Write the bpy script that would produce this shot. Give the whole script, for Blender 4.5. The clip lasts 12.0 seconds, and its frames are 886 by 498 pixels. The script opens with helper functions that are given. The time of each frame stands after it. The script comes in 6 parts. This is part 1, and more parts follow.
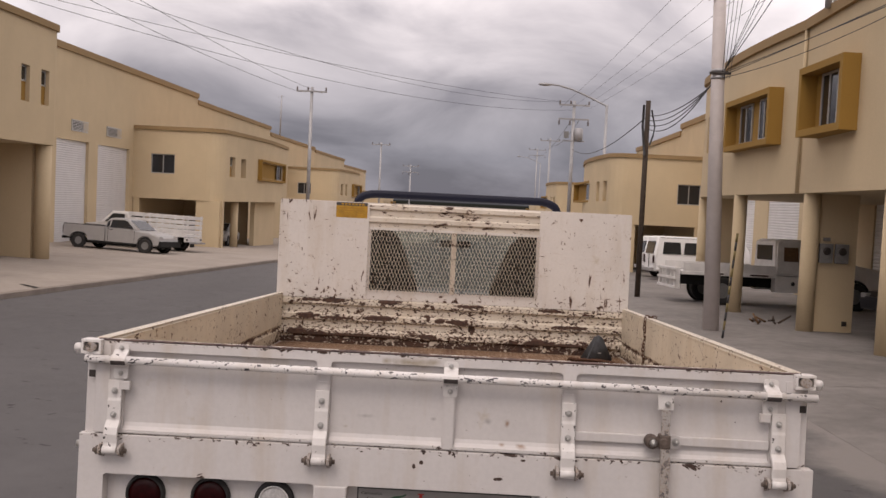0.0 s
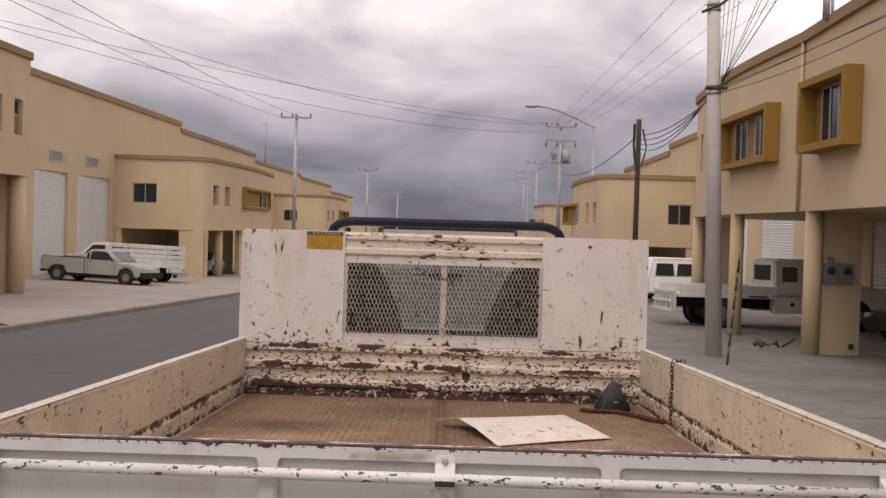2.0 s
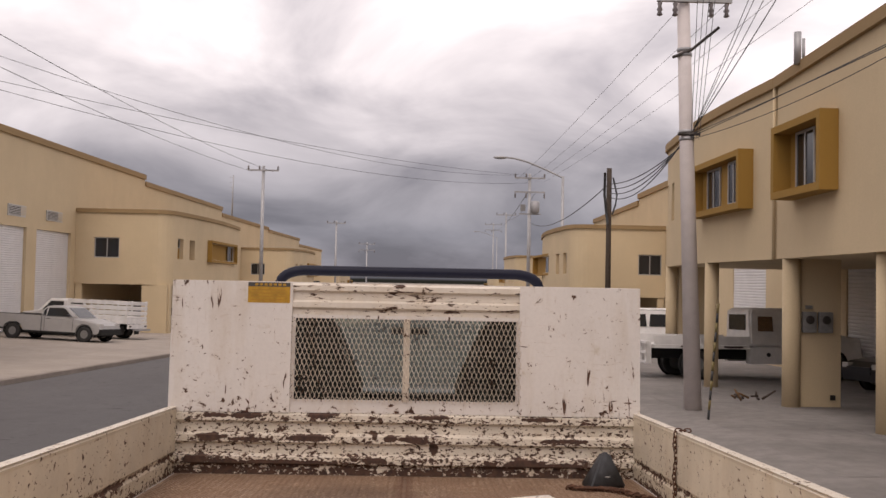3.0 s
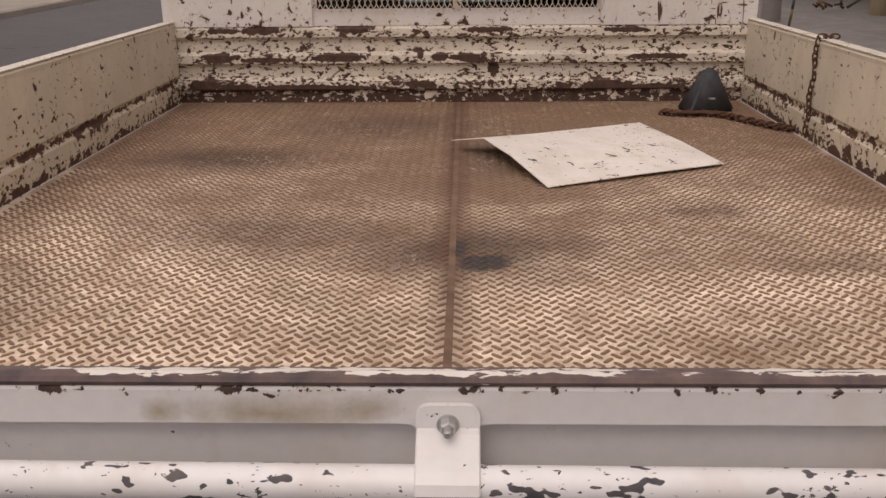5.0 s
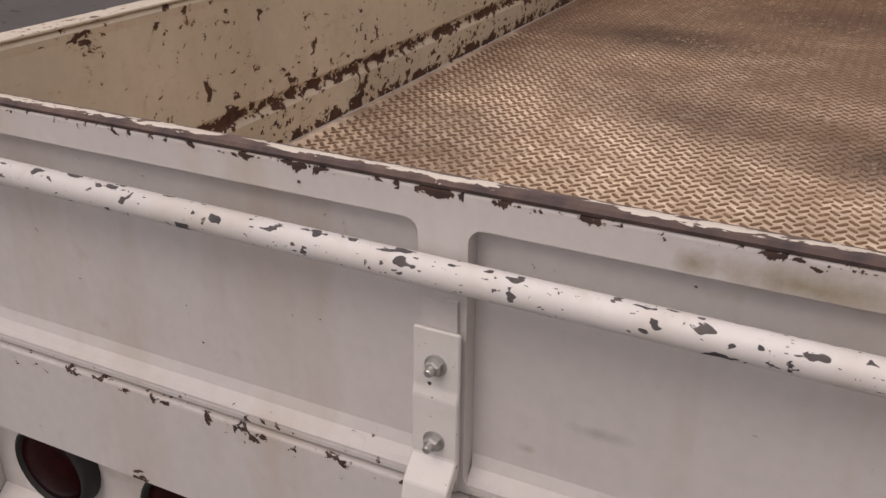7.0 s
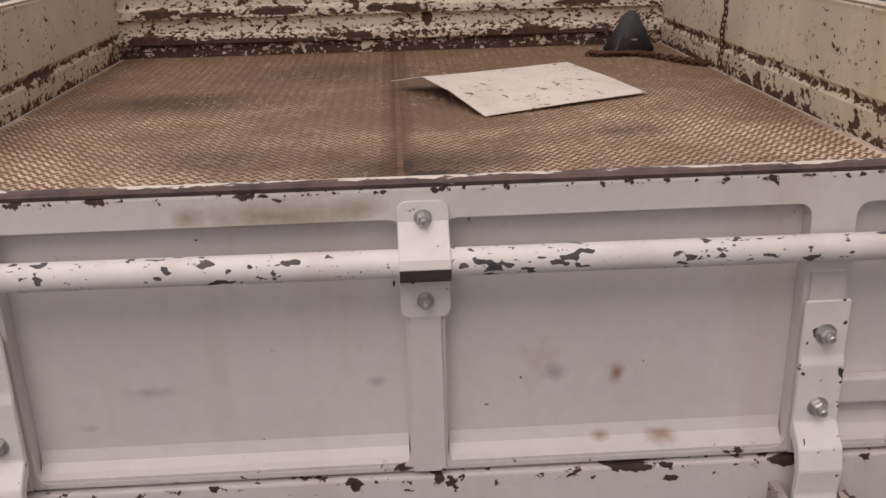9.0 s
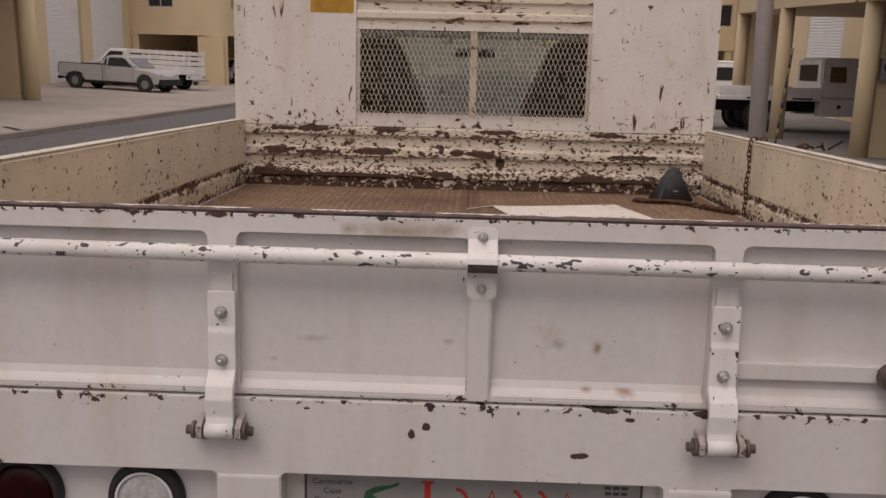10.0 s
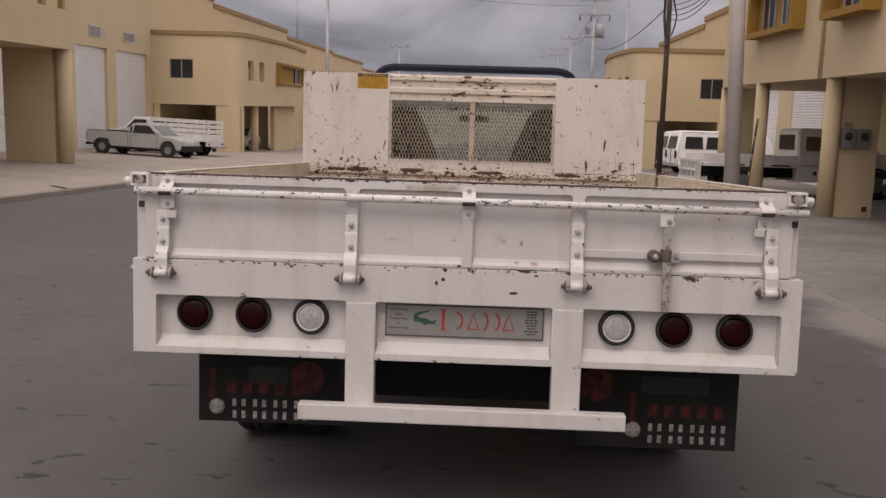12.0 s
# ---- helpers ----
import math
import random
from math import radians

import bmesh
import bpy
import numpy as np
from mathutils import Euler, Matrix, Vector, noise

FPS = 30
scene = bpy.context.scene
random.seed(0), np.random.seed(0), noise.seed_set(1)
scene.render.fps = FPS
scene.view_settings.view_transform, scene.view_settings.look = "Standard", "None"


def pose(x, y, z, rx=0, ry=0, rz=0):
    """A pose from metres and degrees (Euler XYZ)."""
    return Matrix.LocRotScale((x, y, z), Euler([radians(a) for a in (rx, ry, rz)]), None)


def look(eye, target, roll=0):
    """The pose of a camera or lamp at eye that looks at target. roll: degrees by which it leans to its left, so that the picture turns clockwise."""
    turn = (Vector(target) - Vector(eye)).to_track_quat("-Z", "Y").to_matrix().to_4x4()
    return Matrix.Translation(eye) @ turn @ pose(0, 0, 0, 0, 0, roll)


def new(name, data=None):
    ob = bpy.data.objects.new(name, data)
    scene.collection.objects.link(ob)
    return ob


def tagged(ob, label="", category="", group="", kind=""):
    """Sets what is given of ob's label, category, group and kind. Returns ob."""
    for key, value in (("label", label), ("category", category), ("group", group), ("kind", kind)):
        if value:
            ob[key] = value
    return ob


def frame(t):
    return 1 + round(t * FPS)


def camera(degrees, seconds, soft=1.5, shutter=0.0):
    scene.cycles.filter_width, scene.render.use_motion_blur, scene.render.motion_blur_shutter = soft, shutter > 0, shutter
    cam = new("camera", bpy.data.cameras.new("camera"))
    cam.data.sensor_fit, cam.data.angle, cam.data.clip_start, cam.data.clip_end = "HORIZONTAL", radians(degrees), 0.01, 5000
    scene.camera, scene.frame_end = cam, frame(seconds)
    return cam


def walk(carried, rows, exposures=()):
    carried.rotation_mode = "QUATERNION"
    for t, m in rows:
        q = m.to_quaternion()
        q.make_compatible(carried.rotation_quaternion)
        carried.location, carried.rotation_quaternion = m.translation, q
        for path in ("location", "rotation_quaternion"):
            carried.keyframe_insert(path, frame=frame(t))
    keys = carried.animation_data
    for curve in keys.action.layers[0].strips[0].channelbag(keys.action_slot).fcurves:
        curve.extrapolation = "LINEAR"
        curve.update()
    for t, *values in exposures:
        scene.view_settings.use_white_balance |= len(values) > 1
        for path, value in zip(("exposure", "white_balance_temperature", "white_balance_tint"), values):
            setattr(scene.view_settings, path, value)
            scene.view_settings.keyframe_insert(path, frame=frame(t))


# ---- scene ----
cam = camera(51.6, 12.0)
PATH = [
    (0, (0.017, -3.113, 1.735), (-0.014, -1.113, 1.729), 2.8),
    (0.5, (0.013, -3.084, 1.771), (-0.006, -1.084, 1.786), 2.5),
    (1, (0.035, -2.891, 1.772), (0.02, -0.891, 1.753), 1.8),
    (1.5, (0.048, -2.598, 1.782), (0.03, -0.598, 1.759), 1.7),
    (2, (0.005, -2.247, 1.793), (-0.003, -0.248, 1.841), 1.7),
    (2.5, (0.02, -1.951, 1.787), (0.06, 0.045, 1.9), 1.3),
    (2.7, (0.037, -1.788, 1.796), (0.089, 0.204, 1.962), 1.2),
    (4.3, (0.047, -0.792, 1.741), (0.073, 1.202, 1.582), 0.1),
    (4.5, (0.04, -0.724, 1.706), (0.036, 1.253, 1.398), 0.3),
    (5, (0.031, -0.622, 1.678), (-0.02, 1.271, 1.037), -0.5),
    (5.5, (0.022, -0.601, 1.665), (-0.016, 1.261, 0.936), -0.3),
    (6, (-0.015, -0.603, 1.654), (-0.187, 1.22, 0.848), -0.1),
    (6.5, (-0.067, -0.611, 1.644), (-0.633, 1.102, 0.78), -0.0),
    (6.7, (-0.086, -0.623, 1.643), (-0.775, 1.041, 0.775), -0.0),
    (7, (-0.104, -0.643, 1.641), (-0.892, 0.983, 0.784), 0.5),
    (7.2, (-0.114, -0.654, 1.646), (-0.789, 1.021, 0.786), 3.1),
    (7.5, (-0.085, -0.656, 1.643), (-0.459, 1.132, 0.829), 4.2),
    (7.7, (-0.055, -0.659, 1.639), (-0.156, 1.178, 0.855), 4.1),
    (9.3, (0.005, -0.975, 1.583), (0.103, 0.921, 0.956), -1.3),
    (9.5, (0.011, -1.105, 1.57), (0.096, 0.834, 1.088), 0.6),
    (10, (-0.007, -1.486, 1.58), (-0.062, 0.481, 1.218), 1.4),
    (10.5, (-0.004, -1.885, 1.575), (-0.106, 0.093, 1.294), 1.3),
    (11, (0.03, -2.407, 1.538), (-0.091, -0.422, 1.321), 1.6),
    (11.5, (0.022, -2.917, 1.51), (-0.035, -0.927, 1.32), 1.6),
    (12, (0.045, -3.385, 1.476), (-0.025, -1.397, 1.262), 1.7),
]
TILT = pose(0, 0, 0, -2.7, 0, 0)           # street and truck fall away ahead
walk(cam, [(t, TILT @ look(eye, target, roll)) for t, eye, target, roll in PATH],
     exposures=[(t, stops, 7000, 15) for t, stops in ((0, -0.07), (2.7, -0.09), (4.5, -0.03), (5.2, -0.29), (9.5, -0.36), (10.5, -0.31), (11.2, -0.20), (12, -0.12))])


# ---- world: overcast sky, soft sun ----
TRUCK = pose(0, 0, 0, -2.7, 0, 0)          # the truck stands nose down on the falling street
SLOPE, GROUND0 = math.tan(radians(1.8)), -0.08


def gz(y):
    """Height of the street at y."""
    return GROUND0 - SLOPE * y


world = bpy.data.worlds.new("overcast")
scene.world = world
world.use_nodes = True
wt = world.node_tree
wt.nodes.clear()


def wnode(kind, **kw):
    n = wt.nodes.new(kind)
    for k, v in kw.items():
        n.inputs[k].default_value = v
    return n


w_out = wt.nodes.new("ShaderNodeOutputWorld")
w_sky = wt.nodes.new("ShaderNodeTexSky")
w_sky.sky_type, w_sky.sun_disc = "NISHITA", False
w_sky.sun_elevation, w_sky.sun_rotation = radians(55), radians(200)
w_co = wt.nodes.new("ShaderNodeTexCoord")
w_sep = wt.nodes.new("ShaderNodeSeparateXYZ")
wt.links.new(w_co.outputs["Generated"], w_sep.inputs[0])
# cloud deck: directions flattened on a plane overhead
w_zc = wt.nodes.new("ShaderNodeMath")
w_zc.operation = "MAXIMUM"
w_zc.inputs[1].default_value = 0.0
wt.links.new(w_sep.outputs["Z"], w_zc.inputs[0])
w_add = wt.nodes.new("ShaderNodeMath")
w_add.operation = "ADD"
w_add.inputs[1].default_value = 0.34
wt.links.new(w_zc.outputs[0], w_add.inputs[0])
w_comb = wt.nodes.new("ShaderNodeCombineXYZ")
for axis in ("X", "Y"):
    d = wt.nodes.new("ShaderNodeMath")
    d.operation = "DIVIDE"
    wt.links.new(w_sep.outputs[axis], d.inputs[0])
    wt.links.new(w_add.outputs[0], d.inputs[1])
    wt.links.new(d.outputs[0], w_comb.inputs[axis])
w_n1 = wnode("ShaderNodeTexNoise", Scale=1.9, Detail=6.0, Roughness=0.52, Distortion=0.45)
wt.links.new(w_comb.outputs[0], w_n1.inputs["Vector"])
w_grad = wt.nodes.new("ShaderNodeValToRGB")        # brightness of the deck by height above the horizon
for p, c in ((0.0, (0.175, 0.18, 0.215)), (0.05, (0.165, 0.17, 0.205)), (0.12, (0.31, 0.305, 0.335)), (0.22, (0.64, 0.62, 0.642)), (0.34, (0.79, 0.767, 0.785)), (0.7, (0.80, 0.775, 0.80))):
    e = w_grad.color_ramp.elements.new(p)
    e.color = (*c, 1)
w_grad.color_ramp.elements.remove(w_grad.color_ramp.elements[-1])
wt.links.new(w_zc.outputs[0], w_grad.inputs["Fac"])
w_cl = wt.nodes.new("ShaderNodeValToRGB")
w_cl.color_ramp.elements[0].position, w_cl.color_ramp.elements[0].color = 0.36, (0.60, 0.60, 0.64, 1)
w_cl.color_ramp.elements[1].position, w_cl.color_ramp.elements[1].color = 0.66, (1.40, 1.39, 1.39, 1)
wt.links.new(w_n1.outputs["Fac"], w_cl.inputs["Fac"])
w_mul = wt.nodes.new("ShaderNodeMix")
w_mul.data_type, w_mul.blend_type = "RGBA", "MULTIPLY"
w_mul.inputs["Factor"].default_value = 1.0
wt.links.new(w_grad.outputs["Color"], w_mul.inputs["A"])
wt.links.new(w_cl.outputs["Color"], w_mul.inputs["B"])
w_bg1 = wnode("ShaderNodeBackground", Strength=1.6)
wt.links.new(w_mul.outputs["Result"], w_bg1.inputs["Color"])
w_bg2 = wnode("ShaderNodeBackground", Strength=0.06)
wt.links.new(w_sky.outputs[0], w_bg2.inputs["Color"])
w_mix = wt.nodes.new("ShaderNodeMixShader")
w_mix.inputs[0].default_value = 0.12
wt.links.new(w_bg1.outputs[0], w_mix.inputs[1])
wt.links.new(w_bg2.outputs[0], w_mix.inputs[2])
wt.links.new(w_mix.outputs[0], w_out.inputs[0])

sun = new("sun", bpy.data.lights.new("sun", "SUN"))
sun.data.energy, sun.data.angle, sun.data.color = 1.1, radians(30), (1.0, 0.93, 0.87)
sun.matrix_world = look((-8, -22, 32), (0, 0, 0))


# ---- materials ----
class Mat:
    """A small builder for node materials on object coordinates."""

    def __init__(self, name, rough=0.6, metal=0.0):
        self.m = bpy.data.materials.new(name)
        self.m.use_nodes = True
        self.t = self.m.node_tree
        self.b = self.t.nodes["Principled BSDF"]
        self.b.inputs["Roughness"].default_value = rough
        self.b.inputs["Metallic"].default_value = metal
        self.co = self.t.nodes.new("ShaderNodeTexCoord")

    def link(self, a, b):
        self.t.links.new(a, b)

    def coord(self, scale=(1, 1, 1), turn=(0, 0, 0), kind="Object"):
        n = self.t.nodes.new("ShaderNodeMapping")
        n.inputs["Scale"].default_value = scale
        n.inputs["Rotation"].default_value = turn
        self.link(self.co.outputs[kind], n.inputs["Vector"])
        return n.outputs[0]

    def noise(self, scale, detail=4.0, rough=0.55, stretch=(1, 1, 1), dist=0.0):
        n = self.t.nodes.new("ShaderNodeTexNoise")
        n.inputs["Scale"].default_value = scale
        n.inputs["Detail"].default_value = detail
        n.inputs["Roughness"].default_value = rough
        n.inputs["Distortion"].default_value = dist
        self.link(self.coord(stretch), n.inputs["Vector"])
        return n.outputs["Fac"]

    def ramp(self, fac, stops):
        n = self.t.nodes.new("ShaderNodeValToRGB")
        els = n.color_ramp.elements
        while len(els) < len(stops):
            els.new(0.5)
        for e, (p, c) in zip(els, stops):
            e.position = p
            e.color = (c, c, c, 1) if isinstance(c, (int, float)) else (*c, 1)
        self.link(fac, n.inputs["Fac"])
        return n.outputs["Color"]

    def math(self, op, a, b=0.0, clamp=False):
        n = self.t.nodes.new("ShaderNodeMath")
        n.operation, n.use_clamp = op, clamp
        for i, v in enumerate((a, b)):
            if isinstance(v, (int, float)):
                n.inputs[i].default_value = v
            else:
                self.link(v, n.inputs[i])
        return n.outputs[0]

    def axis(self, which, kind="Object"):
        n = self.t.nodes.new("ShaderNodeSeparateXYZ")
        self.link(self.co.outputs[kind], n.inputs[0])
        return n.outputs[which]

    def band(self, value, lo, hi, a=0.0, b=1.0):
        n = self.t.nodes.new("ShaderNodeMapRange")
        n.inputs["From Min"].default_value, n.inputs["From Max"].default_value = lo, hi
        n.inputs["To Min"].default_value, n.inputs["To Max"].default_value = a, b
        self.link(value, n.inputs["Value"])
        return n.outputs["Result"]

    def mix(self, fac, a, b, blend="MIX"):
        n = self.t.nodes.new("ShaderNodeMix")
        n.data_type, n.blend_type = "RGBA", blend
        for key, v in (("Factor", fac), ("A", a), ("B", b)):
            s = n.inputs[key]
            if isinstance(v, tuple):
                s.default_value = (*v, 1)
            elif isinstance(v, (int, float)):
                s.default_value = v
            else:
                self.link(v, s)
        return n.outputs["Result"]

    def color(self, c):
        if isinstance(c, tuple):
            self.b.inputs["Base Color"].default_value = (*c, 1)
        else:
            self.link(c, self.b.inputs["Base Color"])
        return self

    def rough(self, r):
        self.link(r, self.b.inputs["Roughness"])
        return self

    def bump(self, height, strength=0.3, distance=0.01):
        n = self.t.nodes.new("ShaderNodeBump")
        n.inputs["Strength"].default_value = strength
        n.inputs["Distance"].default_value = distance
        self.link(height, n.inputs["Height"])
        self.link(n.outputs[0], self.b.inputs["Normal"])
        return self


def plain(name, c, rough=0.6, metal=0.0, var=0.12, scale=6.0):
    """One colour with soft mottling and fine grain."""
    m = Mat(name, rough, metal)
    big = m.ramp(m.noise(scale, 5), ((0.3, 1 - var), (0.7, 1 + var * 0.5)))
    m.color(m.mix(1.0, c, big, "MULTIPLY"))
    m.bump(m.noise(scale * 30, 3), 0.08, 0.003)
    return m.m


def chipped(name, paint, chips, stretch=(1, 1, 1), scale=14.0, low=None, grime=0.1, rust=(0.10, 0.045, 0.025), rough=0.45, extra=None, flecks=0.02, halo_k=0.25, detail=5.0, smudges=()):
    """Old white paint with chips down to rusty steel. chips: threshold of the flaking (higher, fewer); low: (z0, z1, gain) more wear between two heights."""
    m = Mat(name, rough)
    tint = m.ramp(m.noise(3.2, 6, 0.6), ((0.3, 1 - grime), (0.65, 1.0)))
    fine = m.ramp(m.noise(60, 3, 0.6), ((0.35, 0.96), (0.6, 1.0)))
    base = m.mix(1.0, m.mix(1.0, paint, tint, "MULTIPLY"), fine, "MULTIPLY")
    streak = m.ramp(m.noise(9, 4, 0.6, (1, 1, 0.15)), ((0.5, 0.0), (0.78, 0.35)))
    base = m.mix(streak, base, (0.42, 0.30, 0.17))
    dabs = m.ramp(m.noise(11, 5, 0.6), ((0.64, 0.0), (0.78, 0.45)))
    base = m.mix(dabs, base, (0.40, 0.30, 0.16))
    for x, z, rx, rz, deep, c in smudges:
        k = m.t.nodes.new("ShaderNodeMapping")
        k.inputs["Location"].default_value = (-x / rx, 0, -z / rz)
        k.inputs["Scale"].default_value = (1 / rx, 0, 1 / rz)
        m.link(m.co.outputs["Object"], k.inputs["Vector"])
        d = m.t.nodes.new("ShaderNodeVectorMath")
        d.operation = "LENGTH"
        m.link(k.outputs[0], d.inputs[0])
        wob = m.math("ADD", d.outputs["Value"], m.math("MULTIPLY", m.math("SUBTRACT", m.noise(30, 5, 0.65), 0.5), 1.6))
        base = m.mix(m.band(wob, 0.1, 1.2, deep, 0.0), base, c)
    n = m.noise(scale, detail, 0.62, stretch, 0.6 if detail > 3 else 0.15)
    patch = m.noise(scale * 0.22, 3, 0.5)
    n = m.math("ADD", n, m.math("MULTIPLY", m.math("SUBTRACT", patch, 0.5), 0.35))
    fleck = m.math("ADD", m.noise(scale * 2.7, 4, 0.55, stretch, 0.3), m.math("MULTIPLY", m.math("SUBTRACT", m.noise(scale * 0.45, 3), 0.5), 0.35))
    n = m.math("MAXIMUM", n, m.math("SUBTRACT", fleck, flecks))
    if low:
        wear = m.band(m.axis("Z"), low[0], low[1], low[2], 0.0)
        n = m.math("ADD", n, wear)
    if extra:
        n = extra(m, n)
    mask = m.ramp(n, ((chips, 0.0), (chips + 0.018, 1.0)))
    halo = m.ramp(n, ((chips - 0.07, 0.0), (chips + 0.01, halo_k)))
    base = m.mix(halo, base, (0.36, 0.22, 0.11))
    under = m.mix(m.ramp(m.noise(40, 4), ((0.35, 0.0), (0.7, 1.0))), rust, (rust[0] * 0.45, rust[1] * 0.5, rust[2] * 0.6))
    m.color(m.mix(mask, base, under))
    m.rough(m.band(mask, 0, 1, rough, 0.85))
    m.bump(m.math("SUBTRACT", m.noise(25, 3), m.math("MULTIPLY", mask, 1.2)), 0.25, 0.003)
    return m.m


WHITE = (0.665, 0.632, 0.615)


def edges(*rows):
    """More wear near given heights: (z, reach, gain)."""
    def add(m, n):
        for z, reach, gain in rows:
            d = m.math("ABSOLUTE", m.math("SUBTRACT", m.axis("Z"), z))
            n = m.math("ADD", n, m.band(d, 0.0, reach, gain, 0.0))
        return n
    return add


def patches(*rows):
    """Larger flaked places of their own shape: (x, z, half width, half height)."""
    def add(m, n):
        wob = m.math("MULTIPLY", m.math("SUBTRACT", m.noise(26, 5, 0.68), 0.5), 1.7)
        for x, z, rx, rz in rows:
            k = m.t.nodes.new("ShaderNodeMapping")
            k.inputs["Location"].default_value = (-x / rx, 0, -z / rz)
            k.inputs["Scale"].default_value = (1 / rx, 0, 1 / rz)
            m.link(m.co.outputs["Object"], k.inputs["Vector"])
            d = m.t.nodes.new("ShaderNodeVectorMath")
            d.operation = "LENGTH"
            m.link(k.outputs[0], d.inputs[0])
            n = m.math("MAXIMUM", n, m.band(m.math("ADD", d.outputs["Value"], wob), 0.3, 1.3, 0.80, 0.45))
        return n
    return add


def together(*some):
    """Several kinds of wear, one after the other."""
    def add(m, n):
        for wear in some:
            n = wear(m, n)
        return n
    return add


OLIVE, BROWN, SOOT = (0.27, 0.21, 0.12), (0.26, 0.13, 0.06), (0.22, 0.20, 0.19)
SMUDGES = ((-0.205, 1.336, 0.016, 0.011, 0.7, OLIVE), (-0.120, 1.334, 0.075, 0.016, 0.75, OLIVE), (-0.045, 1.338, 0.03, 0.012, 0.6, OLIVE), (0.217, 1.140, 0.008, 0.014, 0.8, BROWN), (0.150, 1.144, 0.016, 0.010, 0.5, SOOT),
           (0.267, 1.066, 0.018, 0.008, 0.8, BROWN), (0.200, 1.068, 0.010, 0.006, 0.7, BROWN), (-0.270, 1.142, 0.03, 0.007, 0.4, SOOT), (-0.335, 1.104, 0.010, 0.006, 0.5, OLIVE), (-0.035, 1.143, 0.010, 0.006, 0.5, SOOT))
M_gate = chipped("white_gate_paint", WHITE, 0.745, scale=30, grime=0.08, halo_k=0.12, rust=(0.075, 0.042, 0.03), extra=edges((1.354, 0.012, 0.19), (1.048, 0.012, 0.12)), smudges=SMUDGES)
M_body = chipped("white_body_paint", WHITE, 0.725, scale=24, stretch=(0.8, 1, 1), grime=0.06, rust=(0.075, 0.042, 0.03), halo_k=0.12, extra=together(edges((1.036, 0.028, 0.16), (0.682, 0.02, 0.10), (0.905, 0.012, 0.06)), patches((-0.095, 0.982, 0.013, 0.022), (-0.070, 0.998, 0.013, 0.012), (0.275, 1.022, 0.016, 0.008), (0.190, 0.955, 0.026, 0.010))))
M_bar = chipped("white_bar_paint", (0.79, 0.76, 0.74), 0.625, scale=85, grime=0.02, rust=(0.125, 0.11, 0.105), stretch=(0.55, 1, 1), flecks=0.05, halo_k=0.0, detail=1.6)
def lip_wear(m, n):
    """Paint remnants survive along the middle of the rolled lip."""
    d = m.math("ABSOLUTE", m.math("SUBTRACT", m.axis("Y"), 0.0125))
    return m.math("ADD", n, m.band(d, 0.004, 0.012, -0.03, 0.17))


M_lip = chipped("worn_lip_steel", (0.72, 0.66, 0.58), 0.54, scale=42, stretch=(0.4, 1, 1), rust=(0.15, 0.10, 0.085), halo_k=0.1, extra=lip_wear)
M_topedge = chipped("worn_board_edge", (0.64, 0.575, 0.48), 0.64, scale=45, stretch=(1, 0.8, 1), rust=(0.17, 0.11, 0.075), halo_k=0.4)
def scratches(m, n):
    """Thin dark strokes, some upright and some slanting."""
    a = m.noise(9, 2, 0.5, (5.5, 1, 0.75), 0.5)
    b = m.noise(8, 2, 0.5, (1.0, 1, 7.0), 0.6)
    where = m.math("MULTIPLY", m.math("SUBTRACT", m.noise(3.0, 3), 0.5), 0.5)
    s = m.math("ADD", m.math("MAXIMUM", a, m.math("SUBTRACT", b, 0.02)), where)
    return m.math("MAXIMUM", n, m.math("SUBTRACT", s, 0.03))


def corr_wear(m, n):
    """Chips along the ridges, and the flaked places between them."""
    n = edges((1.195, 0.02, 0.05), (1.305, 0.02, 0.04))(m, n)
    n = patches((-0.98, 1.322, 0.09, 0.016), (-0.82, 1.325, 0.10, 0.022), (-0.44, 1.328, 0.10, 0.022), (0.12, 1.323, 0.12, 0.016), (0.69, 1.320, 0.12, 0.014))(m, n)
    n = patches((-1.00, 1.212, 0.09, 0.024), (-0.80, 1.202, 0.13, 0.012), (-0.50, 1.212, 0.14, 0.022), (-0.08, 1.212, 0.04, 0.022), (0.03, 1.210, 0.08, 0.022), (0.145, 1.160, 0.03, 0.036), (0.82, 1.212, 0.16, 0.014), (-0.16, 1.228, 0.018, 0.028))(m, n)
    return patches((-1.08, 1.095, 0.08, 0.032), (-0.92, 1.085, 0.10, 0.022), (-0.62, 1.085, 0.36, 0.016), (-0.16, 1.10, 0.08, 0.018), (0.62, 1.095, 0.12, 0.022), (0.82, 1.085, 0.16, 0.016))(m, n)


M_sheet = chipped("headboard_paint", (0.68, 0.63, 0.585), 0.685, scale=20, grime=0.08, low=(1.34, 1.46, 0.07), extra=scratches)
M_corr = chipped("corrugated_paint", (0.69, 0.62, 0.52), 0.605, scale=26, stretch=(0.75, 1, 1.1), low=(1.03, 1.15, 0.15), grime=0.18, flecks=-0.02, rust=(0.085, 0.042, 0.026), extra=corr_wear)
M_side = chipped("side_board_paint", (0.68, 0.60, 0.47), 0.645, scale=22, stretch=(1, 0.7, 1), low=(1.02, 1.20, 0.07), grime=0.2, flecks=0.01, extra=edges((1.119, 0.020, 0.16), (1.03, 0.03, 0.10)))
M_mesh = chipped("mesh_paint", (0.72, 0.63, 0.52), 0.62, scale=30, grime=0.2)
M_loose = chipped("loose_sheet_paint", (0.80, 0.735, 0.66), 0.655, scale=24, grime=0.14, rust=(0.09, 0.075, 0.065), halo_k=0.15)
